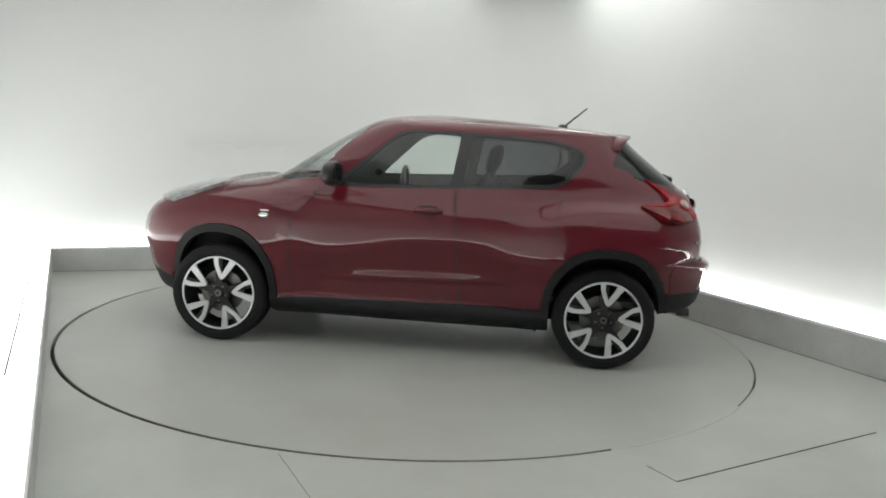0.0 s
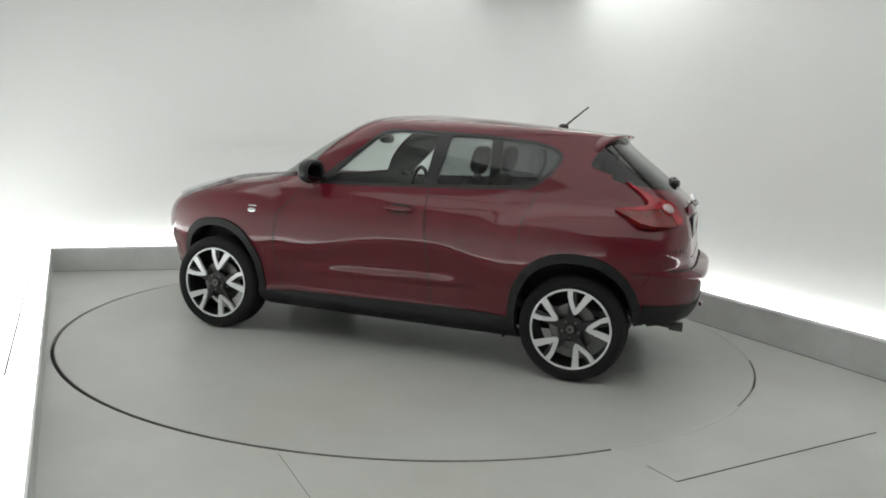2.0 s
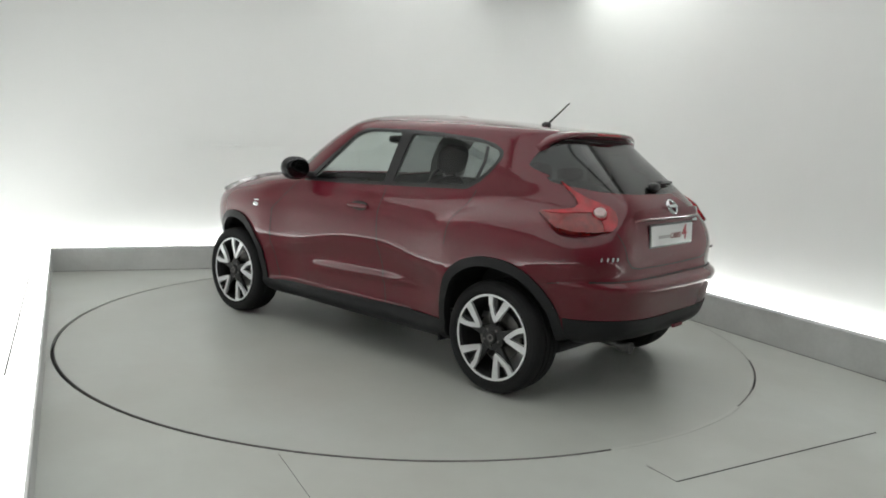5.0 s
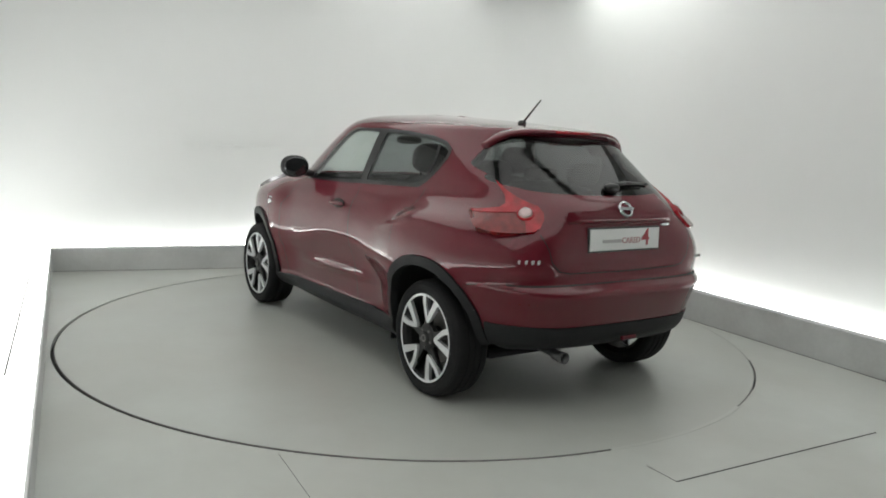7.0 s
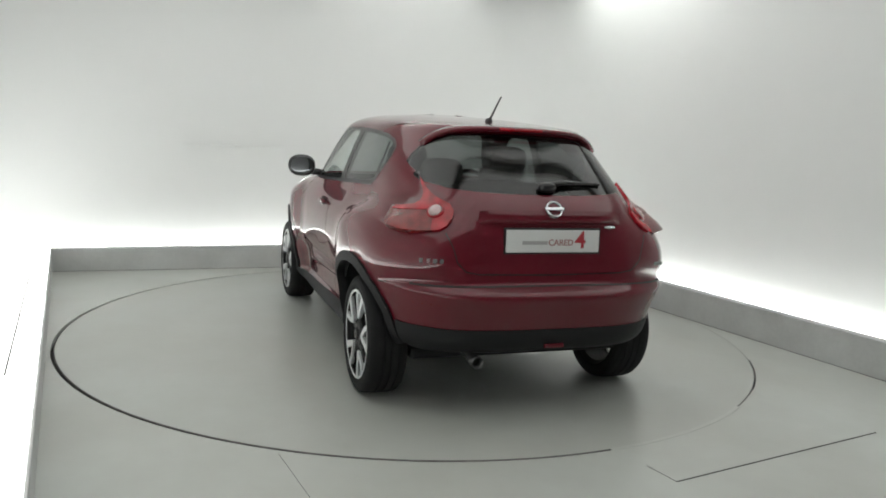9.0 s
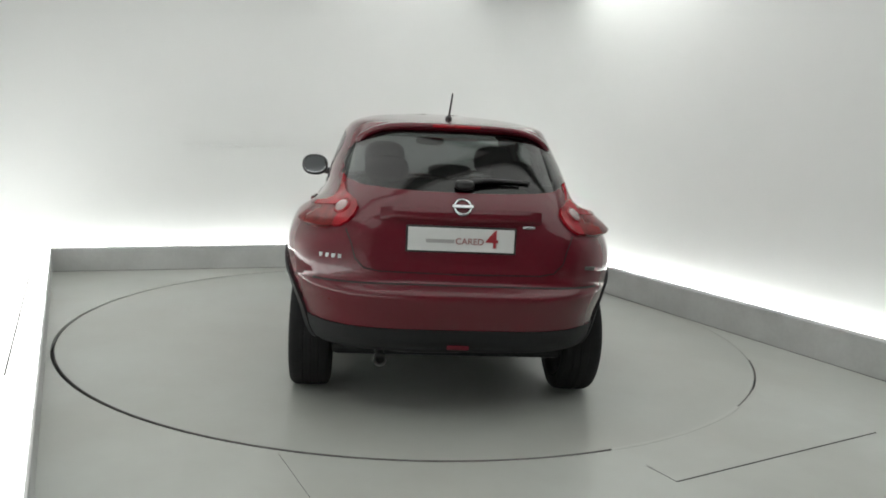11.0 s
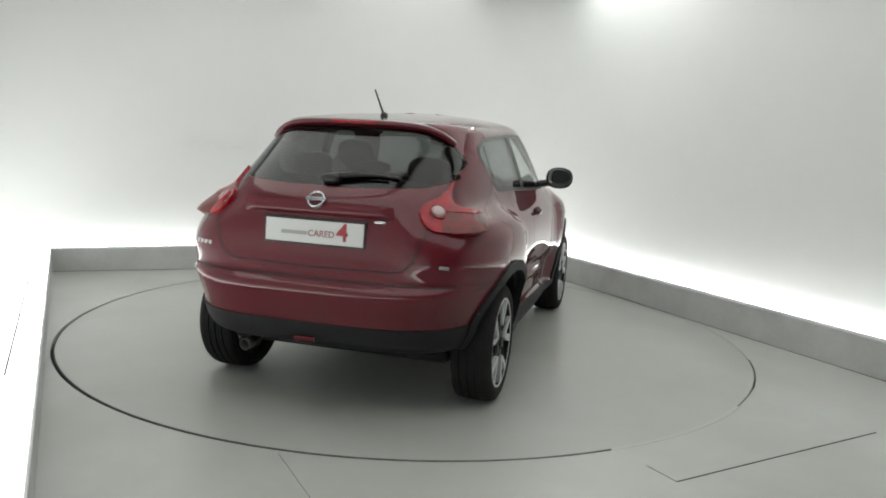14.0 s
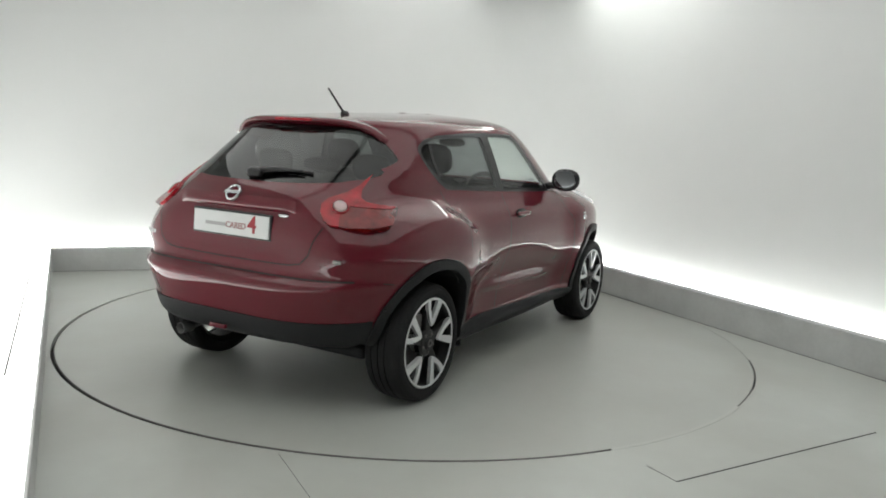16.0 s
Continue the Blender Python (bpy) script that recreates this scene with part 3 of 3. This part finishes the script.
def region(shell, ids, lift=0.0, depth=0.0, mirrored=True, flip=False):
    """The shell's faces of those indices as a mesh of their own, lifted off by lift, with a turned-in rim of that depth."""
    bm = shell.copy()
    bm.normal_update()
    bmesh.ops.delete(bm, geom=[f for f in bm.faces if f.material_index not in ids], context="FACES")
    for f in bm.faces:
        f.material_index = 0
    normals = {v: v.normal.copy() for v in bm.verts}
    if lift:
        for v, n in normals.items():
            v.co += lift(v.co, n) if callable(lift) else n * lift
            if abs(v.co.y) < .012 and abs(v.normal.y) < .3:
                v.co.y = max(v.co.y, 0)
    rim = [e for e in bm.edges if e.is_boundary and not all(abs(v.co.y) < 1e-4 for v in e.verts)]
    if depth:
        made = {}
        for e in rim:
            for v in e.verts:
                if v not in made:
                    made[v] = bm.verts.new(v.co - normals[v] * depth)
        for e in rim:
            a, b = e.verts
            if e.link_faces:
                lp = [l for l in e.link_faces[0].loops if l.edge == e][0]
                a, b = lp.vert, lp.link_loop_next.vert
            bm.faces.new((b, a, made[a], made[b]))
        for e in rim:
            e.smooth = False
    if flip:
        for v in bm.verts:
            v.co.y = -v.co.y
        bmesh.ops.reverse_faces(bm, faces=bm.faces[:])
    elif mirrored:
        two = bmesh.ops.duplicate(bm, geom=bm.verts[:] + bm.edges[:] + bm.faces[:])["geom"]
        for v in two:
            if isinstance(v, bmesh.types.BMVert):
                v.co.y = -v.co.y
        bmesh.ops.reverse_faces(bm, faces=[f for f in two if isinstance(f, bmesh.types.BMFace)])
        bmesh.ops.remove_doubles(bm, verts=[v for v in bm.verts if abs(v.co.y) < 1e-4], dist=1e-4)
    return bm


def pod(base):
    """How far a tail lamp stands off the body: most at its outer rear corner."""
    def off(c, n):
        u = DG.x * c.x + DG.y * c.y
        return n * base + Vector((-.45, .9, 0)) * .046 * smooth(-.60, -.40, u) * smooth(-.285, -.345, u) * smooth(1.13, 1.07, c.z)
    return off


def ribbon(points, normals, w, lift=.0015):
    """A thin strip that follows points on the shell."""
    bm = bmesh.new()
    pts, last = [Vector(p) for p in points], None
    for i, p in enumerate(pts):
        d = (pts[min(i + 1, len(pts) - 1)] - pts[max(i - 1, 0)]).normalized()
        n = Vector(normals[i]).normalized()
        s = d.cross(n).normalized() * w / 2
        cur = [bm.verts.new(p + n * lift - s), bm.verts.new(p + n * lift + s)]
        if last:
            bm.faces.new((last[0], last[1], cur[1], cur[0]))
        last = cur
    return bm


def dense(pts, step=.03):
    out = []
    for a, b in zip(pts, pts[1:]):
        a, b = Vector(a), Vector(b)
        n = max(1, int((b - a).length / step))
        out += [a.lerp(b, k / n) for k in range(n)]
    return out + [Vector(pts[-1])]


def side_line(pts, w, s=1):
    ps, ns = [], []
    for p in dense(pts):
        y = side_y(p[0], p[1])
        e = .004
        n = Vector((-(side_y(p[0] + e, p[1]) - side_y(p[0] - e, p[1])) / (2 * e), 1, -(side_y(p[0], p[1] + e) - side_y(p[0], p[1] - e)) / (2 * e)))
        ps.append((p[0], s * y, p[1]))
        ns.append((n.x, s * n.y, n.z))
    return ribbon(ps, ns, w)


def rear_frame(y, z, lift=0.0):
    e = .006
    p = Vector((rear_x(y, z) + recess(y, z), y, z))
    dy = (rear_x(y + e, z) - rear_x(y - e, z)) / (2 * e)
    dz = (rear_x(y, z + e) - rear_x(y, z - e)) / (2 * e)
    n = Vector((-1, dy, dz)).normalized()
    return p + n * lift, n


def rear_line(pts, w, lift=.0015):
    fr = [rear_frame(p[0], p[1]) for p in dense(pts)]
    return ribbon([f[0] for f in fr], [f[1] for f in fr], w, lift)


def spoke():
    """One machined V of a rim, outer face at y = 0, apex toward the hub."""
    bm = bmesh.new()

    def leg(pts, t=.02):
        add = [bm.verts.new((x, 0, z)) for x, z in pts]
        low = [bm.verts.new((x * .985, -t, z * .985)) for x, z in pts]
        bm.faces.new(add)
        n = len(pts)
        for i in range(n):
            bm.faces.new((add[i], low[i], low[(i + 1) % n], add[(i + 1) % n]))
    leg([(-.040, .102), (-.020, .090), (-.022, .128), (-.084, .232), (-.104, .226), (-.124, .212)])
    leg([(-.020, .090), (-.006, .104), (.012, .145), (.028, .195), (.032, .241), (.000, .244), (.000, .192), (-.022, .128)])
    bmesh.ops.recalc_face_normals(bm, faces=bm.faces)
    return bm


def wheel(car, x, s):
    w = new("wheel")
    w.parent = car
    w.location = (x, s * .850, .325)
    w.rotation_euler = (0, 0, 0 if s > 0 else math.pi)
    tyre = lathe([(.245, -.015), (.255, .002), (.272, .008), (.295, .006), (.312, -.004), (.321, -.018), (.325, -.035), (.3255, -.068), (.319, -.069), (.319, -.077), (.3265, -.078), (.327, -.108), (.319, -.109), (.319, -.117), (.3265, -.118), (.3255, -.150), (.319, -.151), (.319, -.158), (.325, -.159), (.321, -.190), (.312, -.204), (.285, -.214), (.25, -.205)], 64)
    part("tyre", tyre, RUBBER, w, "black tyre with ribbed tread", smooth=False)
    rim = lathe([(.236, -.012), (.249, .001), (.252, -.004), (.250, -.02), (.238, -.03), (.230, -.06), (.222, -.18), (.245, -.205)], 64)
    r = part("rim", rim, RIM_DARK, w, "black alloy rim with machined silver spokes")
    part("rim_lip", lathe([(.234, .0), (.240, .003), (.247, .002), (.249, -.003)], 64), RIM_CUT, r, "silver rim lip")
    for k in range(5):
        m = Matrix.Rotation(math.radians(72 * k), 4, "Y")
        bk = box(0, -.028, .14, .05, .03, .19, .006)
        bk.transform(m)
        part("spoke_back", bk, RIM_DARK, r)
        sp = spoke()
        sp.transform(m)
        part("spoke", sp, RIM_CUT, r, "machined silver spoke")
        nut = lathe([(.0085, -.03), (.0085, -.006), (.006, -.003), (.0005, -.003)], 6)
        nut.transform(Matrix.Rotation(math.radians(72 * k + 36), 4, "Y") @ Matrix.Translation((0, 0, .052)))
        part("wheel_nut", nut, STEEL, r)
    part("hub", lathe([(.075, -.05), (.078, -.02), (.066, -.010), (.038, -.008), (.034, .000), (.030, .004), (.0005, .005)], 32), RIM_DARK, w)
    part("hub_emblem", lathe([(.022, .0035), (.022, .0062), (.013, .0062), (.012, .0045)], 24), STEEL, w)
    part("brake_disc", lathe([(.145, -.10), (.145, -.085), (.08, -.085), (.06, -.09)], 40), STEEL, w)
    well = bmesh.new()
    line = [(px - x, pz - .325) for px, pz in arch(x, .325, .374, .432, 20)][1:-1]
    line = [(line[0][0], .09)] + line[2:-2] + [(line[-1][0], .09)]
    outer = [well.verts.new((px * s, min(-.005, side_y(px + x, pz + .325) - .875), pz)) for px, pz in line]
    inner = [well.verts.new((px * s, -.30, pz)) for px, pz in line]
    for i in range(len(line) - 1):
        well.faces.new((outer[i], outer[i + 1], inner[i + 1], inner[i]))
    well.faces.new(inner)
    bmesh.ops.recalc_face_normals(well, faces=well.faces)
    part("wheel_well", well, CLADDING, w)
    return w


def seat(car, x, y, name="seat_front"):
    s = new(name)
    s.parent = car
    s.location = (x, y, 0)
    part("cushion", superball(.05, 0, .60, .26, .24, .09), SEAT, s, smooth=True)
    back = superball(0, 0, .29, .07, .235, .31)
    back.transform(pose(-.17, 0, .60, 0, -17, 0))
    part("backrest", back, SEAT, s, smooth=True)
    for d in (-.06, .06):
        part("headrest_post", tube([(-.345, d, 1.14), (-.375, d, 1.26)], .007, 6), CHROME, s)
    hr = superball(0, 0, 0, .045, .13, .095)
    hr.transform(pose(-.375, 0, 1.285, 0, -12, 0))
    part("headrest", hr, SEAT, s, smooth=True)
    return s


def text_mesh(body, size, depth=.001):
    c = bpy.data.curves.new("numeral", "FONT")
    c.offset = size * .012
    c.body, c.size, c.extrude, c.align_x, c.align_y = body, size, depth, "CENTER", "CENTER"
    ob = bpy.data.objects.new("numeral", c)
    scene.collection.objects.link(ob)
    me = bpy.data.meshes.new_from_object(ob.evaluated_get(bpy.context.evaluated_depsgraph_get()))
    bm = bmesh.new()
    bm.from_mesh(me)
    bpy.data.objects.remove(ob)
    bpy.data.curves.remove(c)
    bpy.data.meshes.remove(me)
    return bm


def build_car():
    car = tagged(new("car"), "dark red compact crossover car with black cladding", "car")
    sh = cut_shell()
    P = lambda name, ids, mat, label="", lift=0.0, depth=0.0: part(name, region(sh, ids, lift, depth), mat, car, label, True)
    two = lambda name, ids, mat, label="", lift=0.0, depth=0.0: [part(name, region(sh, ids, lift, depth, False, f), mat, car, label, True) for f in (False, True)]
    P("body", {0}, PAINT, "dark red glossy painted body shell", depth=.012)
    two("front_door", {1}, PAINT, depth=.012)
    two("rear_door", {2}, PAINT, depth=.012)
    two("window_trim", {3}, GLOSS_BLACK, "gloss black window surround", .001, .01)
    for ob in two("front_window", {4}, GLASS, "clear side window") + two("rear_window", {5}, PRIVACY, "dark tinted side window") + [P("rear_glass", {6}, TAIL_GLASS, "dark tinted tailgate glass"), P("windscreen", {7}, GLASS, "clear windscreen")]:
        ob.visible_shadow = False
    P("tailgate", {16}, PAINT, depth=.012)
    P("rear_bumper", {13}, PAINT, lift=.004, depth=.016)
    P("rear_bumper_lower", {14}, CLADDING, "black plastic lower bumper", .010, .03)
    P("front_bumper_lower", {17}, CLADDING, "black plastic lower bumper", .002, .02)
    two("sill_cladding", {8}, CLADDING, "black plastic sill", .014, .025)
    two("arch_cladding", {9}, CLADDING, "black plastic wheel arch trim", .014, .05)
    two("arch_cladding", {10}, CLADDING, "black plastic wheel arch trim", .014, .05)
    two("tail_lamp", {11}, LAMP_RED, "bright red tail lamp", pod(.016), .04)
    two("turn_lamp", {12}, LAMP_AMBER, "orange red turn lamp", pod(.013), .04)
    two("headlight", {15}, HEADLAMP, "clear front position lamp", .022, .025)
    # cabin lining, a little inside the shell
    for f in sh.faces:
        if f.calc_center_median().z > 1.53:
            f.material_index = 98
    part("cabin_lining", region(sh, {0, 1, 2, 3, 16}, -.022), LINING, car, "dark grey cabin lining", True)
    part("underbody", box(.05, 0, .285, 3.24, 1.26, .07, .03), CLADDING, car)
    part("cabin_floor", box(-.35, 0, .40, 2.6, 1.34, .04), LINING, car)
    dash = superball(.66, 0, .88, .28, .66, .15)
    part("dashboard", dash, LINING, car, "dark grey dashboard", True)
    wheel_rim = lathe([(.165 + .016 * math.cos(a), .016 * math.sin(a)) for a in [k * math.pi / 4 for k in range(9)]], 32)
    wheel_rim.transform(pose(.22, -.36, 1.01, 0, 25, 90))
    part("steering_wheel", wheel_rim, GLOSS_BLACK, car, "", True)
    for y in (.36, -.36):
        seat(car, -.12, y)
    bench = new("rear_bench")
    bench.parent = car
    part("cushion", superball(-.78, 0, .62, .25, .60, .10), SEAT, bench, "", True)
    bk = superball(0, 0, .27, .07, .60, .30)
    bk.transform(pose(-1.0, 0, .64, 0, -16, 0))
    part("backrest", bk, SEAT, bench, "", True)
    for y in (.36, -.36, 0):
        part("headrest", superball(-1.17, y, 1.235, .045, .125, .075 if y else .04), SEAT, bench, "", True)
    part("interior_mirror", superball(.36, 0, 1.385, .02, .11, .032), GLOSS_BLACK, car, "", True)
    part("parcel_shelf", box(-1.40, 0, 1.03, .50, 1.16, .03, .01), LINING, car)
    # shut lines
    for s in (1, -1):
        part("shut_line", side_line([(-.272, 1.09), (-.30, .80), (-.335, .345)], .006, s), SEAM, car)
        part("shut_line", side_line([(.60, 1.07), (.78, .85), (.80, .60), (.765, .345)], .005, s), SEAM, car)
        part("shut_line", side_line([(-.985, 1.13), (-.93, .98), (-.92, .82)], .005, s), SEAM, car)
        part("shut_line", side_line([(-1.66, .70), (-1.60, .69)], .005, s), SEAM, car)
        # door handle in its cup
        y = side_y(-.11, .955)
        part("handle_cup", superball(-.11, s * y, .955, .075, .012, .032, 2.5), SEAM, car, "", True)
        part("door_handle", superball(-.11, s * (y + .022), .958, .098, .014, .016, 3), PAINT, car, "dark red door handle", True)
        # glass joint and inner grip of the rear window
        part("window_divider", side_line([(-.985, 1.385), (-1.0, 1.30), (-.975, 1.20)], .022, s), GLOSS_BLACK, car, "black divider in the rear side window")
        part("side_badge", superball(.955, s * (side_y(.955, .868) + .001), .868, .034, .005, .017, 2), CHROME, car, "small oval badge on the fender", True)
        part("side_badge_bar", box(.95, s * (side_y(.95, .898) + .001), .899, .06, .004, .008), CHROME, car)
        # door mirror
        mr = new("door_mirror")
        mr.parent = car
        sh_m = superball(0, 0, 0, .066, .100, .080, 2.4)
        for v in sh_m.verts:
            if v.co.x < -.03:
                v.co.x = -.03
        sh_m.transform(Matrix.Translation((.505, s * .872, 1.160)) @ Matrix.Rotation(radians(-12 * s), 4, "Z"))
        part("housing", sh_m, GLOSS_BLACK, mr, "black door mirror housing", True)
        mg = superball(0, 0, 0, .004, .087, .066, 2.4)
        mg.transform(Matrix.Translation((.473, s * .870, 1.160)) @ Matrix.Rotation(radians(-12 * s), 4, "Z"))
        part("mirror_glass", mg, MIRROR, mr, "mirror glass", True)
        part("mirror_foot", tube([(.50, s * .70, 1.10), (.51, s * .76, 1.115), (.52, s * .84, 1.125)], [.03, .026, .028], 10), GLOSS_BLACK, mr, "", True)
        # round reversing lamp in the tail lamp
        p, n = rear_frame(s * .580, 1.056, .020)
        q = n.to_track_quat("Y", "Z").to_matrix().to_4x4()
        lens = lathe([(.036, -.012), (.036, .004), (.031, .010), (.017, .013), (.0005, .014)], 28)
        lens.transform(Matrix.Translation(p) @ q)
        part("reversing_lamp", lens, LAMP_CLEAR, car, "round clear lamp with red ring", True)
        rg = lathe([(.045, -.012), (.045, .004), (.038, .006), (.036, -.004)], 28)
        rg.transform(Matrix.Translation(p) @ q)
        part("lamp_ring", rg, LAMP_RED, car, "", True)
        # bumper reflectors
        part("reflector", rear_line([(s * .60, .625), (s * .70, .622)], .008, .004), LAMP_AMBER, car)
    # tailgate lines and lip
    for s in (1, -1):
        part("shut_line", rear_line([(s * .565, .968), (s * .535, .90), (s * .515, .83), (s * .47, .785), (s * .40, .772), (0, .766)], .006), SEAM, car)
    part("shut_line", rear_line([(-.72, .712), (-.3, .712), (.3, .712), (.72, .712)], .010, .004), SEAM, car)
    lip = bmesh.new()
    prev = None
    for k in range(41):
        y = -.40 + .80 * k / 40
        t = min(1, (.40 - abs(y)) / .06)
        c, n = rear_frame(y, 1.025 + .008 * t)
        ring = [lip.verts.new(c + n * o * t + Vector((0, 0, h))) for o, h in ((.002, .055), (.012, .035), (.022, .006), (.020, -.008), (.001, -.012))]
        if prev:
            for i in range(4):
                lip.faces.new((prev[i], ring[i], ring[i + 1], prev[i + 1]))
        prev = ring
    bmesh.ops.recalc_face_normals(lip, faces=lip.faces)
    part("tailgate_lip", lip, PAINT, car, "dark red lip above the plate", True)
    # plate with its print
    plate = new("number_plate")
    plate.parent = car
    plate.matrix_local = Matrix.Translation((-1.890, 0, .937)) @ pose(0, 0, 0, 90, 0, -90) @ pose(0, 0, 0, -3, 0, 0)
    part("plate_board", box(0, 0, 0, .525, .114, .012, .003), PLATE, plate, "white show plate")
    part("plate_frame", box(0, 0, -.006, .545, .132, .010, .003), GLOSS_BLACK, plate)
    part("print_bar", box(-.105, -.008, .0065, .14, .018, .002), INK_GREY, plate, "grey printed word as a bar")
    word = text_mesh("CARED", .044)
    word.transform(pose(.040, -.008, .0075))
    part("print_word", word, INK_WORD, plate, "grey red printed word")
    num = text_mesh("4", .125)
    num.transform(pose(.152, .003, .0075))
    part("print_numeral", num, INK_RED, plate, "dark red numeral 4")
    c, n = rear_frame(-.335, 1.006, .002)
    part("plate_lamp", superball(c.x, c.y, c.z, .012, .034, .010, 2.5), CHROME, car, "small bright plate lamp", True)
    # round emblem
    em = new("emblem")
    em.parent = car
    p, n = rear_frame(0, 1.08, .032)
    em.matrix_local = Matrix.Translation(p) @ n.to_track_quat("Y", "Z").to_matrix().to_4x4()
    part("ring", lathe([(.046, -.012), (.046, .004), (.042, .008), (.037, .006), (.035, -.004)], 32), CHROME, em, "chrome ring", True)
    part("bar", box(0, .004, 0, .105, .010, .018, .003), CHROME, em, "chrome bar")
    # lettering on the tailgate, as bars
    for k in range(4):
        c, n = rear_frame(.68 - k * .030, .835, .001)
        part("letter_bar", box(c.x, c.y, c.z, .003, .017 if k % 2 else .020, .020, .001), LETTER, car, "small chrome letter as a bar")
    c, n = rear_frame(-.645, .812, .000)
    part("tailgate_badge", box(c.x, c.y, c.z, .006, .09, .018, .003), STEEL, car, "small silver badge on the tailgate")
    # roof spoiler
    sp = bmesh.new()
    prev = None
    for k in range(41):
        y = -.54 + 1.08 * k / 40
        d = abs(y) / .54
        xb = -1.425 + .125 * d ** 3.2
        zt = 1.500 - .012 * d ** 2 - .085 * d ** 6
        ring = [sp.verts.new(v) for v in ((-1.10, y * .90, zt + .008 - .01 * d ** 2), (-1.28, y * .96, zt + .010), (xb + .02, y, zt + .003), (xb, y, zt - .003), (xb - .008, y, zt - .014), (xb + .006, y, zt - .026), (-1.33, y * .97, zt - .035), (-1.10, y * .90, zt - .05))]
        if prev:
            for i in range(7):
                sp.faces.new((prev[i], ring[i], ring[i + 1], prev[i + 1]))
        else:
            sp.faces.new(ring)
        prev = ring
    sp.faces.new(prev[::-1])
    bmesh.ops.recalc_face_normals(sp, faces=sp.faces)
    part("roof_spoiler", sp, PAINT, car, "dark red roof spoiler", True)
    part("brake_lamp", box(-1.430, 0, 1.486, .012, .26, .016, .004), LAMP_RED, car, "slim high red brake lamp")
    # rear wiper
    wp = new("rear_wiper")
    wp.parent = car
    def on_glass(y, z, l):
        c, n = rear_frame(y, z, l)
        return c
    part("wiper_pivot", superball(*on_glass(-.02, 1.185, .015), .03, .05, .028, 2.5), GLOSS_BLACK, wp, "", True)
    part("wiper_arm", tube([on_glass(-.02, 1.19, .025), on_glass(-.14, 1.205, .025), on_glass(-.31, 1.205, .02)], [.016, .012, .006], 8), GLOSS_BLACK, wp, "", True)
    part("wiper_blade", tube([on_glass(-.04, 1.197, .01), on_glass(-.20, 1.215, .01), on_glass(-.36, 1.208, .01)], .008, 6), GLOSS_BLACK, wp)
    # aerial
    ae = new("aerial")
    ae.parent = car
    part("aerial_base", superball(-.965, 0, 1.535, .034, .020, .020, 2.2), GLOSS_BLACK, ae, "", True)
    part("aerial_rod", tube([(-.975, 0, 1.54), (-1.06, 0, 1.615), (-1.128, 0, 1.675)], [.007, .0055, .0045], 8), GLOSS_BLACK, ae)
    # exhaust
    part("exhaust_pipe", tube([(-1.58, .385, .345), (-1.77, .378, .330), (-1.85, .375, .320)], .024, 16), EXHAUST, car, "dark steel exhaust pipe", True)
    part("exhaust_tip", lathe([(.028, -.05), (.032, .03), (.027, .03), (.025, -.04)], 20), EXHAUST, car, "dark steel exhaust tip", True).matrix_local = Matrix.Translation((-1.858, .375, .318)) @ pose(0, 0, 0, 0, 0, 90)
    part("silencer", superball(-1.62, .12, .36, .12, .30, .06, 3), EXHAUST, car, "", True)
    part("rear_axle", tube([(-1.265, -.7, .29), (-1.265, .7, .29)], .045, 10), CLADDING, car)
    part("fog_lamp", box(-1.972, 0, .415, .02, .11, .022, .005), PAINT, car, "dark red fog lamp")
    # plate added to block light beneath the tail
    part("light_block_tray", box(-1.58, 0, .385, .50, 1.08, .02, .008), CLADDING, car)
    for x in (1.265, -1.265):
        for s in (1, -1):
            wheel(car, x, s)
    part("mud_flap", box(-.84, .76, .26, .012, .10, .10, .003), CLADDING, car)
    part("mud_flap", box(-.84, -.76, .26, .012, .10, .10, .003), CLADDING, car)
    return car


car = build_car()


def motions():
    """The turntable turns clockwise at an even rate and carries the car."""
    rows_c, rows_t = [], []
    for t in range(0, 17, 2):
        a = 172.55 - 7.161 * t
        rows_c.append((t, pose(0, 0, 0, 0, 0, a) @ pose(-.058, -.097, .0005)))
        rows_t.append((t, pose(0, 0, 0, 0, 0, a)))
    walk(car, rows_c)
    walk(table, rows_t)


motions()
